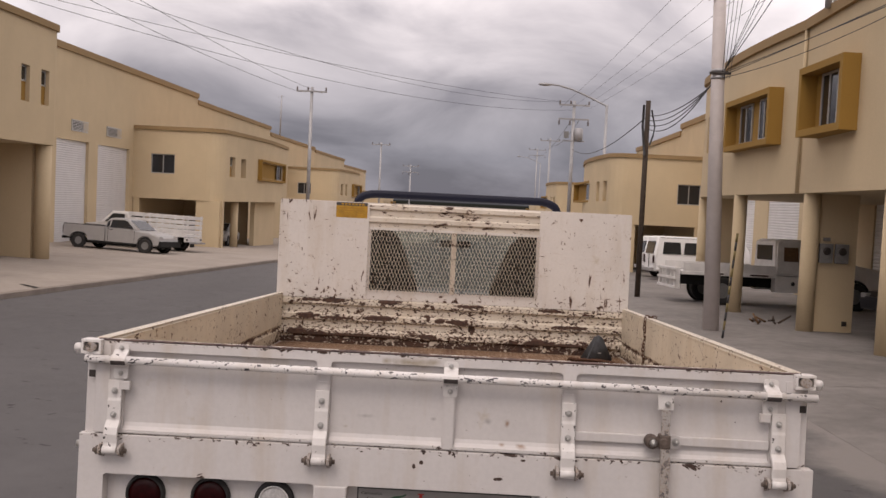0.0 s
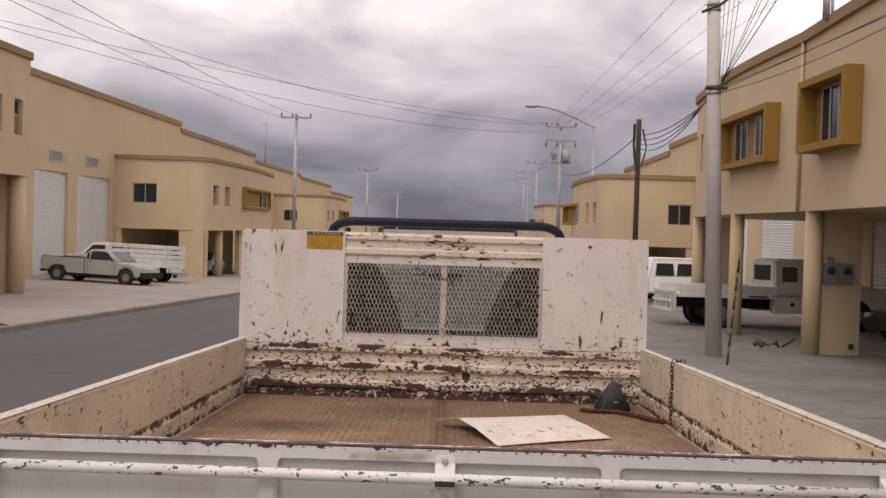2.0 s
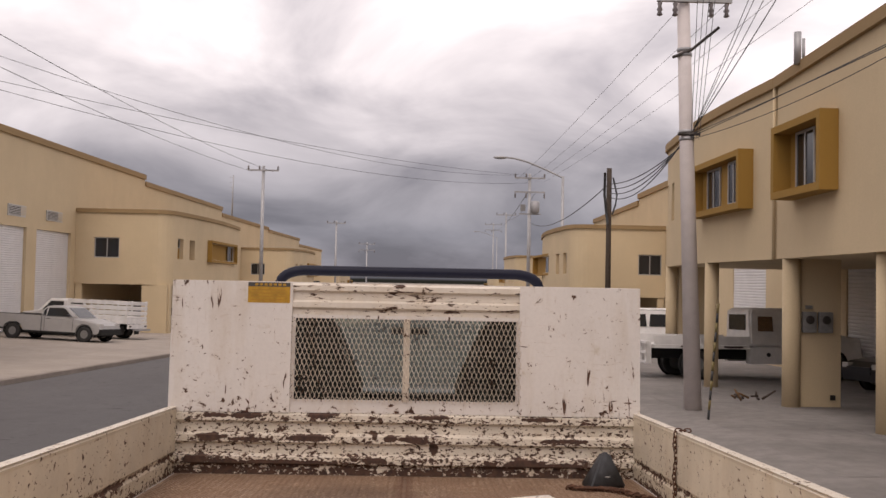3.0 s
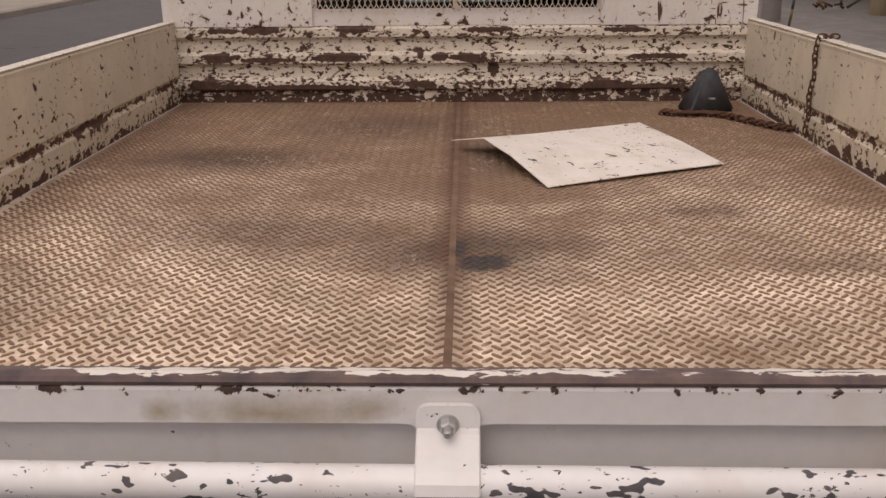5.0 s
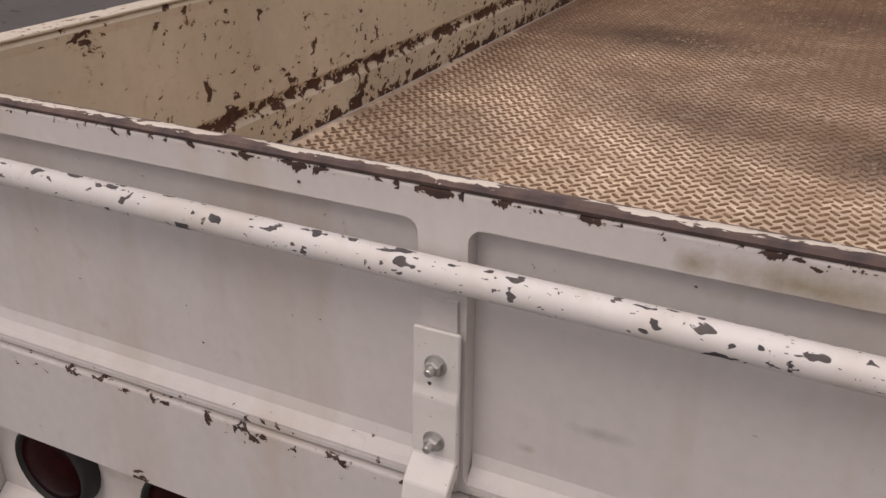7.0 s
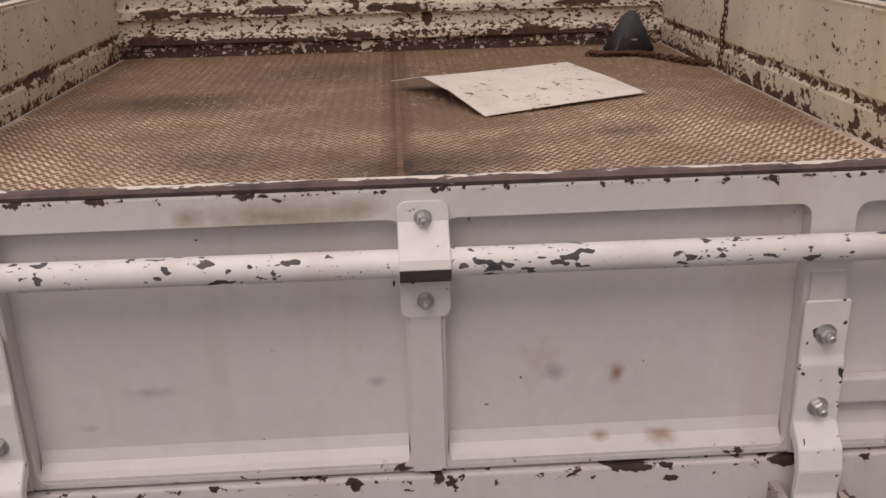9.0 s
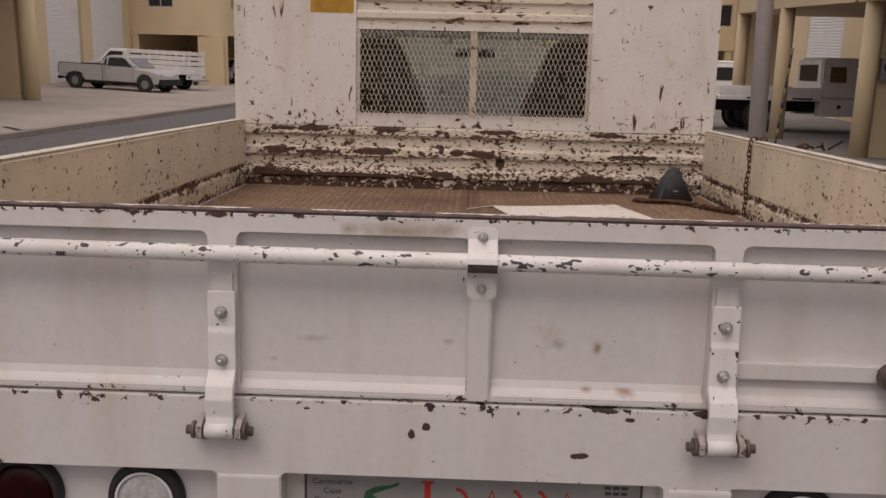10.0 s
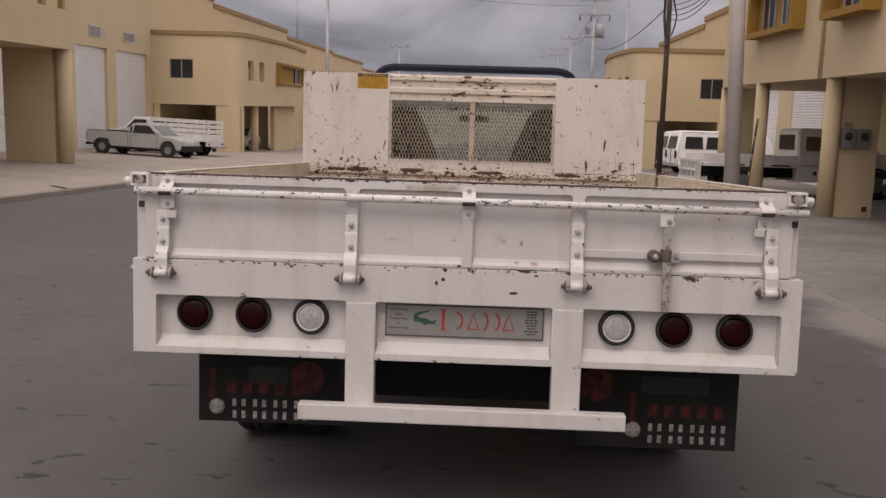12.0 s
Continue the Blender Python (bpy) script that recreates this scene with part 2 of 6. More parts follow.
M_boss = plain("greasy_cast_steel", (0.15, 0.115, 0.095), 0.6, 0.2, 0.5, 60)
M_corr_top = chipped("upper_corrugated_paint", (0.68, 0.61, 0.52), 0.625, scale=17, stretch=(0.45, 1, 1.9), grime=0.14, rust=(0.09, 0.045, 0.026), flecks=0.02)


def spots(m, rows):
    """Soft round stains on the bed floor: (x, y, rx, ry, strength)."""
    total = None
    for x, y, rx, ry, k in rows:
        n = m.t.nodes.new("ShaderNodeMapping")
        n.inputs["Location"].default_value = (-x / rx, -y / ry, 0)
        n.inputs["Scale"].default_value = (1 / rx, 1 / ry, 0)
        m.link(m.co.outputs["Object"], n.inputs["Vector"])
        d = m.t.nodes.new("ShaderNodeVectorMath")
        d.operation = "LENGTH"
        m.link(n.outputs[0], d.inputs[0])
        wob = m.math("ADD", d.outputs["Value"], m.math("MULTIPLY", m.math("SUBTRACT", m.noise(7, 5, 0.65), 0.5), 1.3))
        v = m.band(wob, 0.25, 1.15, k, 0.0)
        total = v if total is None else m.math("MAXIMUM", total, v)
    return total


STAINS = ((0.05, 1.30, 0.32, 0.22, 0.8), (-0.72, 2.22, 0.34, 0.20, 0.85), (-0.45, 1.45, 0.30, 0.18, 0.5), (0.62, 1.62, 0.17, 0.10, 0.6), (0.85, 1.22, 0.22, 0.09, 0.5), (-0.25, 2.75, 0.5, 0.3, 0.5), (0.12, 2.3, 0.16, 0.4, 0.5), (-0.95, 0.95, 0.2, 0.35, 0.5), (0.4, 0.6, 0.3, 0.15, 0.3))


def oil(m):
    """The dark oil patch beside the weld."""
    return m.ramp(spots(m, ((0.066, 1.222, 0.090, 0.070, 1.0), (0.015, 1.32, 0.03, 0.12, 0.6))), ((0.30, 0.0), (0.62, 0.9)))


def weld_dirt(m):
    """Rust run out to both sides of the weld, heavier away from the gate."""
    d = m.math("ABSOLUTE", m.axis("X"))
    near = m.band(m.math("ADD", d, m.math("MULTIPLY", m.math("SUBTRACT", m.noise(14, 5, 0.65), 0.5), 0.05)), 0.006, 0.055, 0.85, 0.0)
    return m.math("MULTIPLY", near, m.band(m.axis("Y"), 0.7, 1.3, 0.45, 1.0), True)


def floor_plate():
    m = Mat("rusty_floor_plate", 0.8)
    m.b.inputs["Specular IOR Level"].default_value = 0.2
    a = m.noise(1.6, 6, 0.62, (0.8, 1, 1), 0.4)
    b = m.noise(26, 5, 0.6)
    c = m.mix(m.ramp(b, ((0.3, 0.0), (0.7, 1.0))), (0.58, 0.435, 0.305), (0.96, 0.80, 0.63))
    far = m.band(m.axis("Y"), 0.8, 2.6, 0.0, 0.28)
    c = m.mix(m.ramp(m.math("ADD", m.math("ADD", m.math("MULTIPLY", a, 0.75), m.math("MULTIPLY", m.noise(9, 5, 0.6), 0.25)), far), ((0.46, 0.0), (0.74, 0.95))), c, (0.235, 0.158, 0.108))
    c = m.mix(m.math("MULTIPLY", spots(m, STAINS), 1.0), c, (0.075, 0.047, 0.034))
    blot = m.ramp(m.noise(5.5, 7, 0.7, (1, 1, 1), 0.6), ((0.48, 0.0), (0.70, 0.6)))
    c = m.mix(blot, c, (0.24, 0.14, 0.082))
    c = m.mix(weld_dirt(m), c, (0.115, 0.058, 0.036))
    c = m.mix(oil(m), c, (0.05, 0.04, 0.036))
    m.color(c)
    m.bump(b, 0.3, 0.003)
    return m.m


def tread_top():
    m = Mat("worn_tread_paint", 0.6)
    m.b.inputs["Specular IOR Level"].default_value = 0.3
    a = m.noise(1.6, 6, 0.62, (0.8, 1, 1), 0.4)
    far = m.band(m.axis("Y"), 1.1, 2.9, 0.0, 0.30)
    b = m.noise(30, 5, 0.65)
    k = m.math("ADD", m.math("ADD", m.math("MULTIPLY", a, 0.7), m.math("MULTIPLY", b, 0.40)), far)
    c = m.mix(m.ramp(k, ((0.50, 0.0), (0.72, 1.0))), (0.22, 0.132, 0.078), (0.17, 0.10, 0.06))
    c = m.mix(m.math("MULTIPLY", spots(m, STAINS), 1.0), c, (0.075, 0.047, 0.033))
    pale = m.ramp(m.noise(70, 3, 0.7), ((0.50, 0.0), (0.66, 0.55)))
    c = m.mix(m.math("MULTIPLY", pale, m.ramp(m.noise(4.0, 6, 0.7), ((0.40, 0.0), (0.60, 1.0)))), c, (0.60, 0.46, 0.32))
    c = m.mix(weld_dirt(m), c, (0.115, 0.058, 0.036))
    c = m.mix(oil(m), c, (0.05, 0.04, 0.036))
    m.color(c)
    return m.m


M_floor, M_tread = floor_plate(), tread_top()
M_bolt = plain("zinc_bolt", (0.55, 0.54, 0.52), 0.35, 0.7, 0.2, 40)
M_darksteel = plain("oily_steel", (0.07, 0.06, 0.055), 0.5, 0.6, 0.3, 40)
M_rubber = plain("black_rubber", (0.022, 0.021, 0.021), 0.75, 0, 0.25, 30)
M_red = plain("dark_red_lens", (0.021, 0.0015, 0.002), 0.3, 0, 0.4, 60)
M_red.node_tree.nodes["Principled BSDF"].inputs["Specular IOR Level"].default_value = 0.15
M_clear = plain("clear_lens", (0.46, 0.45, 0.44), 0.3, 0, 0.3, 90)
M_ring = plain("lens_ring_white", (0.75, 0.74, 0.73), 0.3, 0, 0.1, 40)
M_alu = plain("aluminium_plate", (0.33, 0.32, 0.305), 0.4, 0.35, 0.1, 20)
M_ink_red = plain("red_print", (0.46, 0.03, 0.02), 0.5, 0, 0.1, 30)
M_ink_green = plain("green_print", (0.03, 0.10, 0.05), 0.5, 0, 0.1, 30)
M_ink_dark = plain("dark_print", (0.06, 0.055, 0.05), 0.6, 0, 0.1, 30)
M_ink_white = plain("faded_white_print", (0.32, 0.305, 0.29), 0.8, 0, 0.6, 60)
M_ink_fade = plain("faded_red_print", (0.075, 0.012, 0.009), 0.85, 0, 0.9, 30)
M_ink_dkgreen = plain("faded_green_print", (0.010, 0.019, 0.013), 0.75, 0, 0.4, 15)
M_yellow = plain("yellow_sticker", (0.44, 0.235, 0.015), 0.5, 0, 0.3, 25)
M_rack = plain("dark_blue_tube", (0.010, 0.011, 0.024), 0.5, 0, 0.1, 20)
M_rack.node_tree.nodes["Principled BSDF"].inputs["Specular IOR Level"].default_value = 0.2
M_conerubber = plain("grey_rubber", (0.045, 0.045, 0.048), 0.8, 0, 0.4, 25)
M_rustchain = plain("rusty_chain", (0.10, 0.045, 0.025), 0.9, 0.1, 0.4, 60)
M_flap = plain("black_flap_rubber", (0.011, 0.0105, 0.010), 0.95, 0, 0.4, 9)
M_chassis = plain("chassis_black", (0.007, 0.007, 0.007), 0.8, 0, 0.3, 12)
M_cabwhite = plain("white_car_paint", (0.82, 0.81, 0.80), 0.4, 0, 0.06, 3)
M_cabsilver = plain("silver_car_paint", (0.37, 0.36, 0.355), 0.45, 0.0, 0.08, 3)
M_dustywhite = plain("dusty_white_paint", (0.70, 0.68, 0.66), 0.55, 0, 0.14, 3)
M_cabdark = plain("dark_car_paint", (0.03, 0.03, 0.035), 0.3, 0.1, 0.1, 3)
M_carglass = plain("dark_car_glass", (0.02, 0.022, 0.025), 0.08, 0, 0.1, 2)
M_hub = plain("grey_hub", (0.25, 0.25, 0.25), 0.45, 0.5, 0.2, 20)


def glass(name, c=(0.55, 0.62, 0.60), rough=0.05):
    m = Mat(name, rough)
    m.color(c)
    m.b.inputs["Transmission Weight"].default_value = 1.0
    m.b.inputs["IOR"].default_value = 1.2
    return m.m


M_cabglass = glass("cab_rear_glass", (0.66, 0.72, 0.70))


def stucco(name, c, rough=0.9):
    m = Mat(name, rough)
    big = m.ramp(m.noise(0.35, 5, 0.6), ((0.3, 0.90), (0.7, 1.03)))
    streak = m.ramp(m.noise(1.1, 6, 0.65, (1, 1, 0.3)), ((0.35, 0.965), (0.65, 1.0)))
    fine = m.ramp(m.noise(35, 3), ((0.3, 0.95), (0.7, 1.03)))
    k = m.mix(1.0, m.mix(1.0, big, streak, "MULTIPLY"), fine, "MULTIPLY")
    m.color(m.mix(1.0, c, k, "MULTIPLY"))
    m.bump(m.noise(60, 4), 0.25, 0.006)
    return m.m


M_wall = stucco("cream_stucco", (0.60, 0.475, 0.305))
M_cornice = stucco("ochre_cornice", (0.32, 0.215, 0.105))
M_ochre = stucco("ochre_box_paint", (0.32, 0.18, 0.035))
M_slat = plain("white_roller_slat", (0.66, 0.645, 0.64), 0.5, 0, 0.06, 1.5)
M_winframe = plain("grey_aluminium_frame", (0.42, 0.41, 0.40), 0.4, 0.4, 0.1, 10)
M_pane = plain("dark_window_glass", (0.018, 0.018, 0.02), 0.08, 0, 0.2, 1)
M_louver = plain("louver_grey", (0.5, 0.49, 0.47), 0.5, 0.1, 0.1, 5)
M_panel = plain("meter_box_grey", (0.22, 0.215, 0.21), 0.55, 0.1, 0.2, 12)
M_galv = plain("galvanised_pole", (0.36, 0.355, 0.36), 0.5, 0.4, 0.12, 5)
M_timber = plain("dry_timber", (0.16, 0.09, 0.045), 0.9, 0, 0.3, 20)
M_stripe_y = plain("yellow_post_paint", (0.17, 0.13, 0.045), 0.6, 0, 0.3, 20)
M_wood = plain("tarred_wood_pole", (0.06, 0.042, 0.03), 0.85, 0, 0.35, 12)
M_cable = plain("black_cable", (0.03, 0.03, 0.032), 0.6)
M_insul = plain("brown_insulator", (0.14, 0.12, 0.12), 0.3)


def concrete(name, c, stain=0.25):
    m = Mat(name, 0.9)
    big = m.ramp(m.noise(0.5, 6, 0.62), ((0.3, 1 - stain), (0.7, 1.05)))
    mid = m.ramp(m.noise(4, 6, 0.65), ((0.35, 1 - stain * 0.4), (0.62, 1.0)))
    grain = m.ramp(m.noise(90, 3), ((0.3, 0.9), (0.7, 1.06)))
    m.color(m.mix(1.0, m.mix(1.0, m.mix(1.0, c, big, "MULTIPLY"), mid, "MULTIPLY"), grain, "MULTIPLY"))
    m.bump(m.noise(45, 5), 0.3, 0.006)
    return m.m


M_walk = concrete("pale_concrete", (0.36, 0.31, 0.265), 0.2)
M_walk_r = concrete("dusty_concrete", (0.25, 0.228, 0.212), 0.35)
M_kerb = concrete("kerb_concrete", (0.33, 0.28, 0.24), 0.3)
M_cpole = concrete("spun_concrete", (0.68, 0.62, 0.60), 0.15)
M_earth = concrete("dry_earth", (0.24, 0.20, 0.16), 0.3)


def asphalt():
    m = Mat("grey_asphalt", 0.85)
    big = m.ramp(m.noise(0.28, 6, 0.6, (1, 0.35, 1)), ((0.3, 0.78), (0.7, 1.1)))
    mid = m.ramp(m.noise(2.2, 7, 0.7), ((0.3, 0.86), (0.65, 1.04)))
    grain = m.ramp(m.noise(160, 3, 0.7), ((0.3, 0.75), (0.72, 1.2)))
    spots = m.ramp(m.noise(4.2, 3, 0.5, (1, 1.7, 1), 0.5), ((0.665, 0.0), (0.69, 0.8)))
    c = m.mix(1.0, m.mix(1.0, m.mix(1.0, (0.098, 0.092, 0.092), big, "MULTIPLY"), mid, "MULTIPLY"), grain, "MULTIPLY")
    c = m.mix(spots, c, (0.02, 0.018, 0.017))
    # dust drifts from the forecourt over the edge of the asphalt
    across = m.math("SUBTRACT", m.axis("X"), m.math("MULTIPLY", m.axis("Y"), 0.031))
    drift = m.math("ADD", m.band(across, 2.2, 3.7, 0.0, 0.75), m.math("MULTIPLY", m.math("SUBTRACT", m.noise(0.9, 7, 0.65), 0.5), 1.3))
    m.color(m.mix(m.ramp(drift, ((0.38, 0.0), (0.72, 0.9))), c, (0.235, 0.213, 0.197)))
    m.bump(m.noise(160, 3, 0.7), 0.4, 0.006)
    return m.m


M_asphalt = asphalt()


# ---- mesh helpers ----
def box(bm, x0, x1, y0, y1, z0, z1, bev=0.0):
    vs = [bm.verts.new((x, y, z)) for z in (z0, z1) for x, y in ((x0, y0), (x1, y0), (x1, y1), (x0, y1))]
    fs = [bm.faces.new([vs[i] for i in f]) for f in ((3, 2, 1, 0), (4, 5, 6, 7), (0, 1, 5, 4), (1, 2, 6, 5), (2, 3, 7, 6), (3, 0, 4, 7))]
    if bev:
        bmesh.ops.bevel(bm, geom=list({e for f in fs for e in f.edges}), offset=bev, segments=2, affect="EDGES", profile=0.6)
    return bm


def boxes(*rows, bev=0.0):
    bm = bmesh.new()
    for r in rows:
        box(bm, *r, bev=bev)
    return bm


def tube(bm, a, b, r0, r1=None, seg=12, cap=True):
    """A round bar from a to b."""
    a, b = Vector(a), Vector(b)
    r1 = r0 if r1 is None else r1
    q = (b - a).to_track_quat("Z", "Y").to_matrix()
    rings = []
    for p, r in ((a, r0), (b, r1)):
        rings.append([bm.verts.new(p + q @ Vector((r * math.cos(2 * math.pi * i / seg), r * math.sin(2 * math.pi * i / seg), 0))) for i in range(seg)])
    for i in range(seg):
        f = bm.faces.new((rings[0][i], rings[0][(i + 1) % seg], rings[1][(i + 1) % seg], rings[1][i]))
        f.smooth = True
    if cap:
        bm.faces.new(rings[0][::-1])
        bm.faces.new(rings[1])
    return bm


def tubes(*rows, seg=12):
    bm = bmesh.new()
    for r in rows:
        tube(bm, *r, seg=seg)
    return bm


def sweep(bm, pts, r, seg=8, cap=True):
    """A round bar along a line of points."""
    pts = [Vector(p) for p in pts]
    rings = []
    for i, p in enumerate(pts):
        d = (pts[min(i + 1, len(pts) - 1)] - pts[max(i - 1, 0)]).normalized()
        side = d.cross(Vector((0.13, 0.21, 0.97))).normalized()
        up = side.cross(d)
        rings.append([bm.verts.new(p + r * (math.cos(2 * math.pi * k / seg) * side + math.sin(2 * math.pi * k / seg) * up)) for k in range(seg)])
    for a, b in zip(rings, rings[1:]):
        for k in range(seg):
            f = bm.faces.new((a[k], a[(k + 1) % seg], b[(k + 1) % seg], b[k]))
            f.smooth = True
    if cap:
        bm.faces.new(rings[0])
        bm.faces.new(rings[-1][::-1])
    return bm


def lathe(bm, profile, m=Matrix(), seg=24, cap=True):
    """Turns (radius, height) round z, then places it by m."""
    rings = []
    for r, h in profile:
        rings.append([bm.verts.new(m @ Vector((r * math.cos(2 * math.pi * k / seg), r * math.sin(2 * math.pi * k / seg), h))) for k in range(seg)])
    for a, b in zip(rings, rings[1:]):
        for k in range(seg):
            f = bm.faces.new((a[k], a[(k + 1) % seg], b[(k + 1) % seg], b[k]))
            f.smooth = True
    if cap:
        bm.faces.new(rings[0][::-1])
        bm.faces.new(rings[-1])
    return bm


def extrude(bm, outline, lo, hi, axis="y"):
    """A flat outline of (u, v) pairs drawn out along an axis: y takes (x, z), x takes (y, z), z takes (x, y)."""
    def at(u, v, w):
        return {"y": (u, w, v), "x": (w, u, v), "z": (u, v, w)}[axis]
    a = [bm.verts.new(at(u, v, lo)) for u, v in outline]
    b = [bm.verts.new(at(u, v, hi)) for u, v in outline]
    n = len(outline)
    bm.faces.new(a)
    bm.faces.new(b[::-1])
    for i in range(n):
        bm.faces.new((a[i], b[i], b[(i + 1) % n], a[(i + 1) % n]))
    bmesh.ops.recalc_face_normals(bm, faces=bm.faces[:])
    return bm


def mesh_of(name, bm, material):
    me = bpy.data.meshes.new(name)
    bm.to_mesh(me)
    bm.free()
    me.materials.append(material)
    return me


def part(name, bm, material, parent, label=""):
    ob = new(name, mesh_of(name, bm, material))
    ob.parent = parent
    return tagged(ob, label)


def thing(name, label, category, group="", m=Matrix(), kind=""):
    ob = new(name)
    ob.empty_display_size = 0.2
    ob.matrix_world = m
    return tagged(ob, label, category, group, kind)


def solid(name, bm, material, label="", category="", kind="structure", m=Matrix()):
    ob = new(name, mesh_of(name, bm, material))
    ob.matrix_world = m
    return tagged(ob, label, category, "", kind)


def smooth_mesh(ob):
    for p in ob.data.polygons:
        p.use_smooth = True
    return ob


# ---- ground: the street falls ahead and bears slightly right ----
LEAN = 0.031
KERB_L, KERB_R = -9.95, 3.75


def sheet(name, outline, lift, material, label, category, depth=0.0, steps=1):
    """Sloping ground: four corners (x, y) laid on the street's slope, lifted by lift (a number, or a function of x and y)."""
    (xa, ya), (xb, yb), (xc, yc), (xd, yd) = outline
    bm = bmesh.new()
    rows = []
    for i in range(steps + 1):
        k = i / steps
        row = []
        for (px, py), (qx, qy) in (((xa, ya), (xd, yd)), ((xb, yb), (xc, yc))):
            x, y = px + (qx - px) * k, py + (qy - py) * k
            row.append(bm.verts.new((x, y, gz(y) + (lift(x, y) if callable(lift) else lift))))
        rows.append(row)
    for a, b in zip(rows, rows[1:]):
        bm.faces.new((a[0], a[1], b[1], b[0]))
    if depth:
        top = [rows[0][0], rows[0][1], rows[-1][1], rows[-1][0]]
        low = [bm.verts.new((v.co.x, v.co.y, v.co.z - depth)) for v in top]
        for i in range(4):
            bm.faces.new((low[i], low[(i + 1) % 4], top[(i + 1) % 4], top[i]))
    bmesh.ops.recalc_face_normals(bm, faces=bm.faces[:])
    return solid(name, bm, material, label, category)


FAR = 330.0
bm = bmesh.new()
grid = [[bm.verts.new((x, y, gz(min(y, FAR)) - 0.06)) for x in (-1500, -60, 60, 1500)] for y in (-300, 0, FAR, 4000)]
for a, b in zip(grid, grid[1:]):
    for i in range(3):
        bm.faces.new((a[i], a[i + 1], b[i + 1], b[i]))
solid("ground", bm, M_earth, "dry dusty earth round the industrial street", "ground")


def strip(name, x0, x1, y0, y1, lift, material, label, category, depth=0.0):
    return sheet(name, [(x0 + LEAN * y0, y0), (x1 + LEAN * y0, y0), (x1 + LEAN * y1, y1), (x0 + LEAN * y1, y1)], lift, material, label, category, depth)


def left_lift(x, y):
    return 0.12 + 0.030 * max(0.0, KERB_L + LEAN * y - x)


strip("road", KERB_L, KERB_R, -60, 320, 0.0, M_asphalt, "worn grey asphalt street with dark oil drips", "road")
strip("pavement_left", KERB_L - 2.2, KERB_L - 0.15, -60, 320, left_lift, M_walk, "pale dusty concrete pavement beside the street", "pavement", 0.1)
strip("forecourt_left", KERB_L - 14, KERB_L - 2.21, -60, 320, left_lift, M_walk, "pale concrete forecourt rising to the warehouses", "pavement", 0.1)
strip("kerb_left", KERB_L - 0.149, KERB_L, -60, 320, 0.115, M_kerb, "dusty concrete kerb along the street", "kerb", 0.15)
strip("trim_right", KERB_R - 0.02, KERB_R + 0.899, -60, 320, lambda x, y: 0.002 if x - LEAN * y < KERB_R + 0.4 else 0.0895, M_walk_r, "thin feathered edge of the concrete forecourt", "pavement", 0.05)
strip("pavement_right", KERB_R + 0.9, KERB_R + 24, -60, 320, 0.09, M_walk_r, "grey dusty concrete forecourt with cracks and stains", "pavement", 0.05)


# ---- the truck ----
truck = thing("flatbed_truck", "old white flatbed truck with chipped paint standing on the street", "truck", "", TRUCK)


def rounded(x0, x1, z0, z1, r, n=4):
    pts = []
    for cx, cz, a0 in ((x1 - r, z1 - r, 0), (x0 + r, z1 - r, 90), (x0 + r, z0 + r, 180), (x1 - r, z0 + r, 270)):
        for k in range(n + 1):
            a = radians(a0 + 90 * k / n)
            pts.append((cx + r * math.cos(a), cz + r * math.sin(a)))
    return pts


def pierce(ob, outlines, lo, hi, axis="y"):
    """Cuts rounded holes through a plate."""
    bm = bmesh.new()
    for o in outlines:
        extrude(bm, o, lo, hi, axis)
    me = bpy.data.meshes.new("cutter")
    bm.to_mesh(me)
    bm.free()
    cutter = new("cutter", me)
    world_m = ob.matrix_world.copy()
    par, ob.parent = ob.parent, None
    mod = ob.modifiers.new("cut", "BOOLEAN")
    mod.operation, mod.object, mod.solver = "DIFFERENCE", cutter, "EXACT"
    dg = bpy.context.evaluated_depsgraph_get()
    done = bpy.data.meshes.new_from_object(ob.evaluated_get(dg))
    ob.modifiers.remove(mod)
    ob.data = done
    ob.parent = par
    bpy.data.objects.remove(cutter)
    return ob


def hexbolt(parent, x, y, z, r=0.0082, name="bolt", material=None):
    """A nut with washer and shank, facing the rear."""
    m = Matrix.Translation((x, y, z)) @ Matrix.Rotation(radians(90), 4, "X") @ Matrix.Rotation(random.uniform(0, 1), 4, "Z")
    bm = bmesh.new()
    lathe(bm, ((r * 1.35, 0), (r * 1.35, 0.002)), m, 16)
    lathe(bm, ((r, 0.002), (r, 0.0085), (r * 0.8, 0.0105)), m, 6)
    lathe(bm, ((r * 0.55, 0.010), (r * 0.5, 0.017), (r * 0.35, 0.018)), m, 10)
    for f in bm.faces:
        f.smooth = False
    return part(name, bm, material or M_bolt, parent)


# tailgate: pressed frame over a recessed panel
gate = part("tailgate", boxes((-1.196, 1.206, 0.0, 0.019, 1.044, 1.357), bev=0.003), M_gate, truck, "white tailgate with chipped paint")
pierce(gate, [rounded(a, b, 1.051, 1.326, 0.014) for a, b in ((-1.10, -0.440), (-0.392, -0.003), (0.036, 0.398), (0.443, 1.105))], -0.05, 0.05)
part("panel", boxes((-1.19, 1.20, 0.0195, 0.028, 1.044, 1.345)), M_gate, gate)
lip_pts = [(0.026, 1.345), (0.028, 1.356), (0.0235, 1.3625), (0.010, 1.3655), (0.002, 1.3645), (-0.0015, 1.3615), (0.0005, 1.3578), (0.022, 1.345)]
part("top_lip", extrude(bmesh.new(), lip_pts, -1.19, 1.20, "x"), M_lip, gate, "worn brown steel lip with paint remnants")
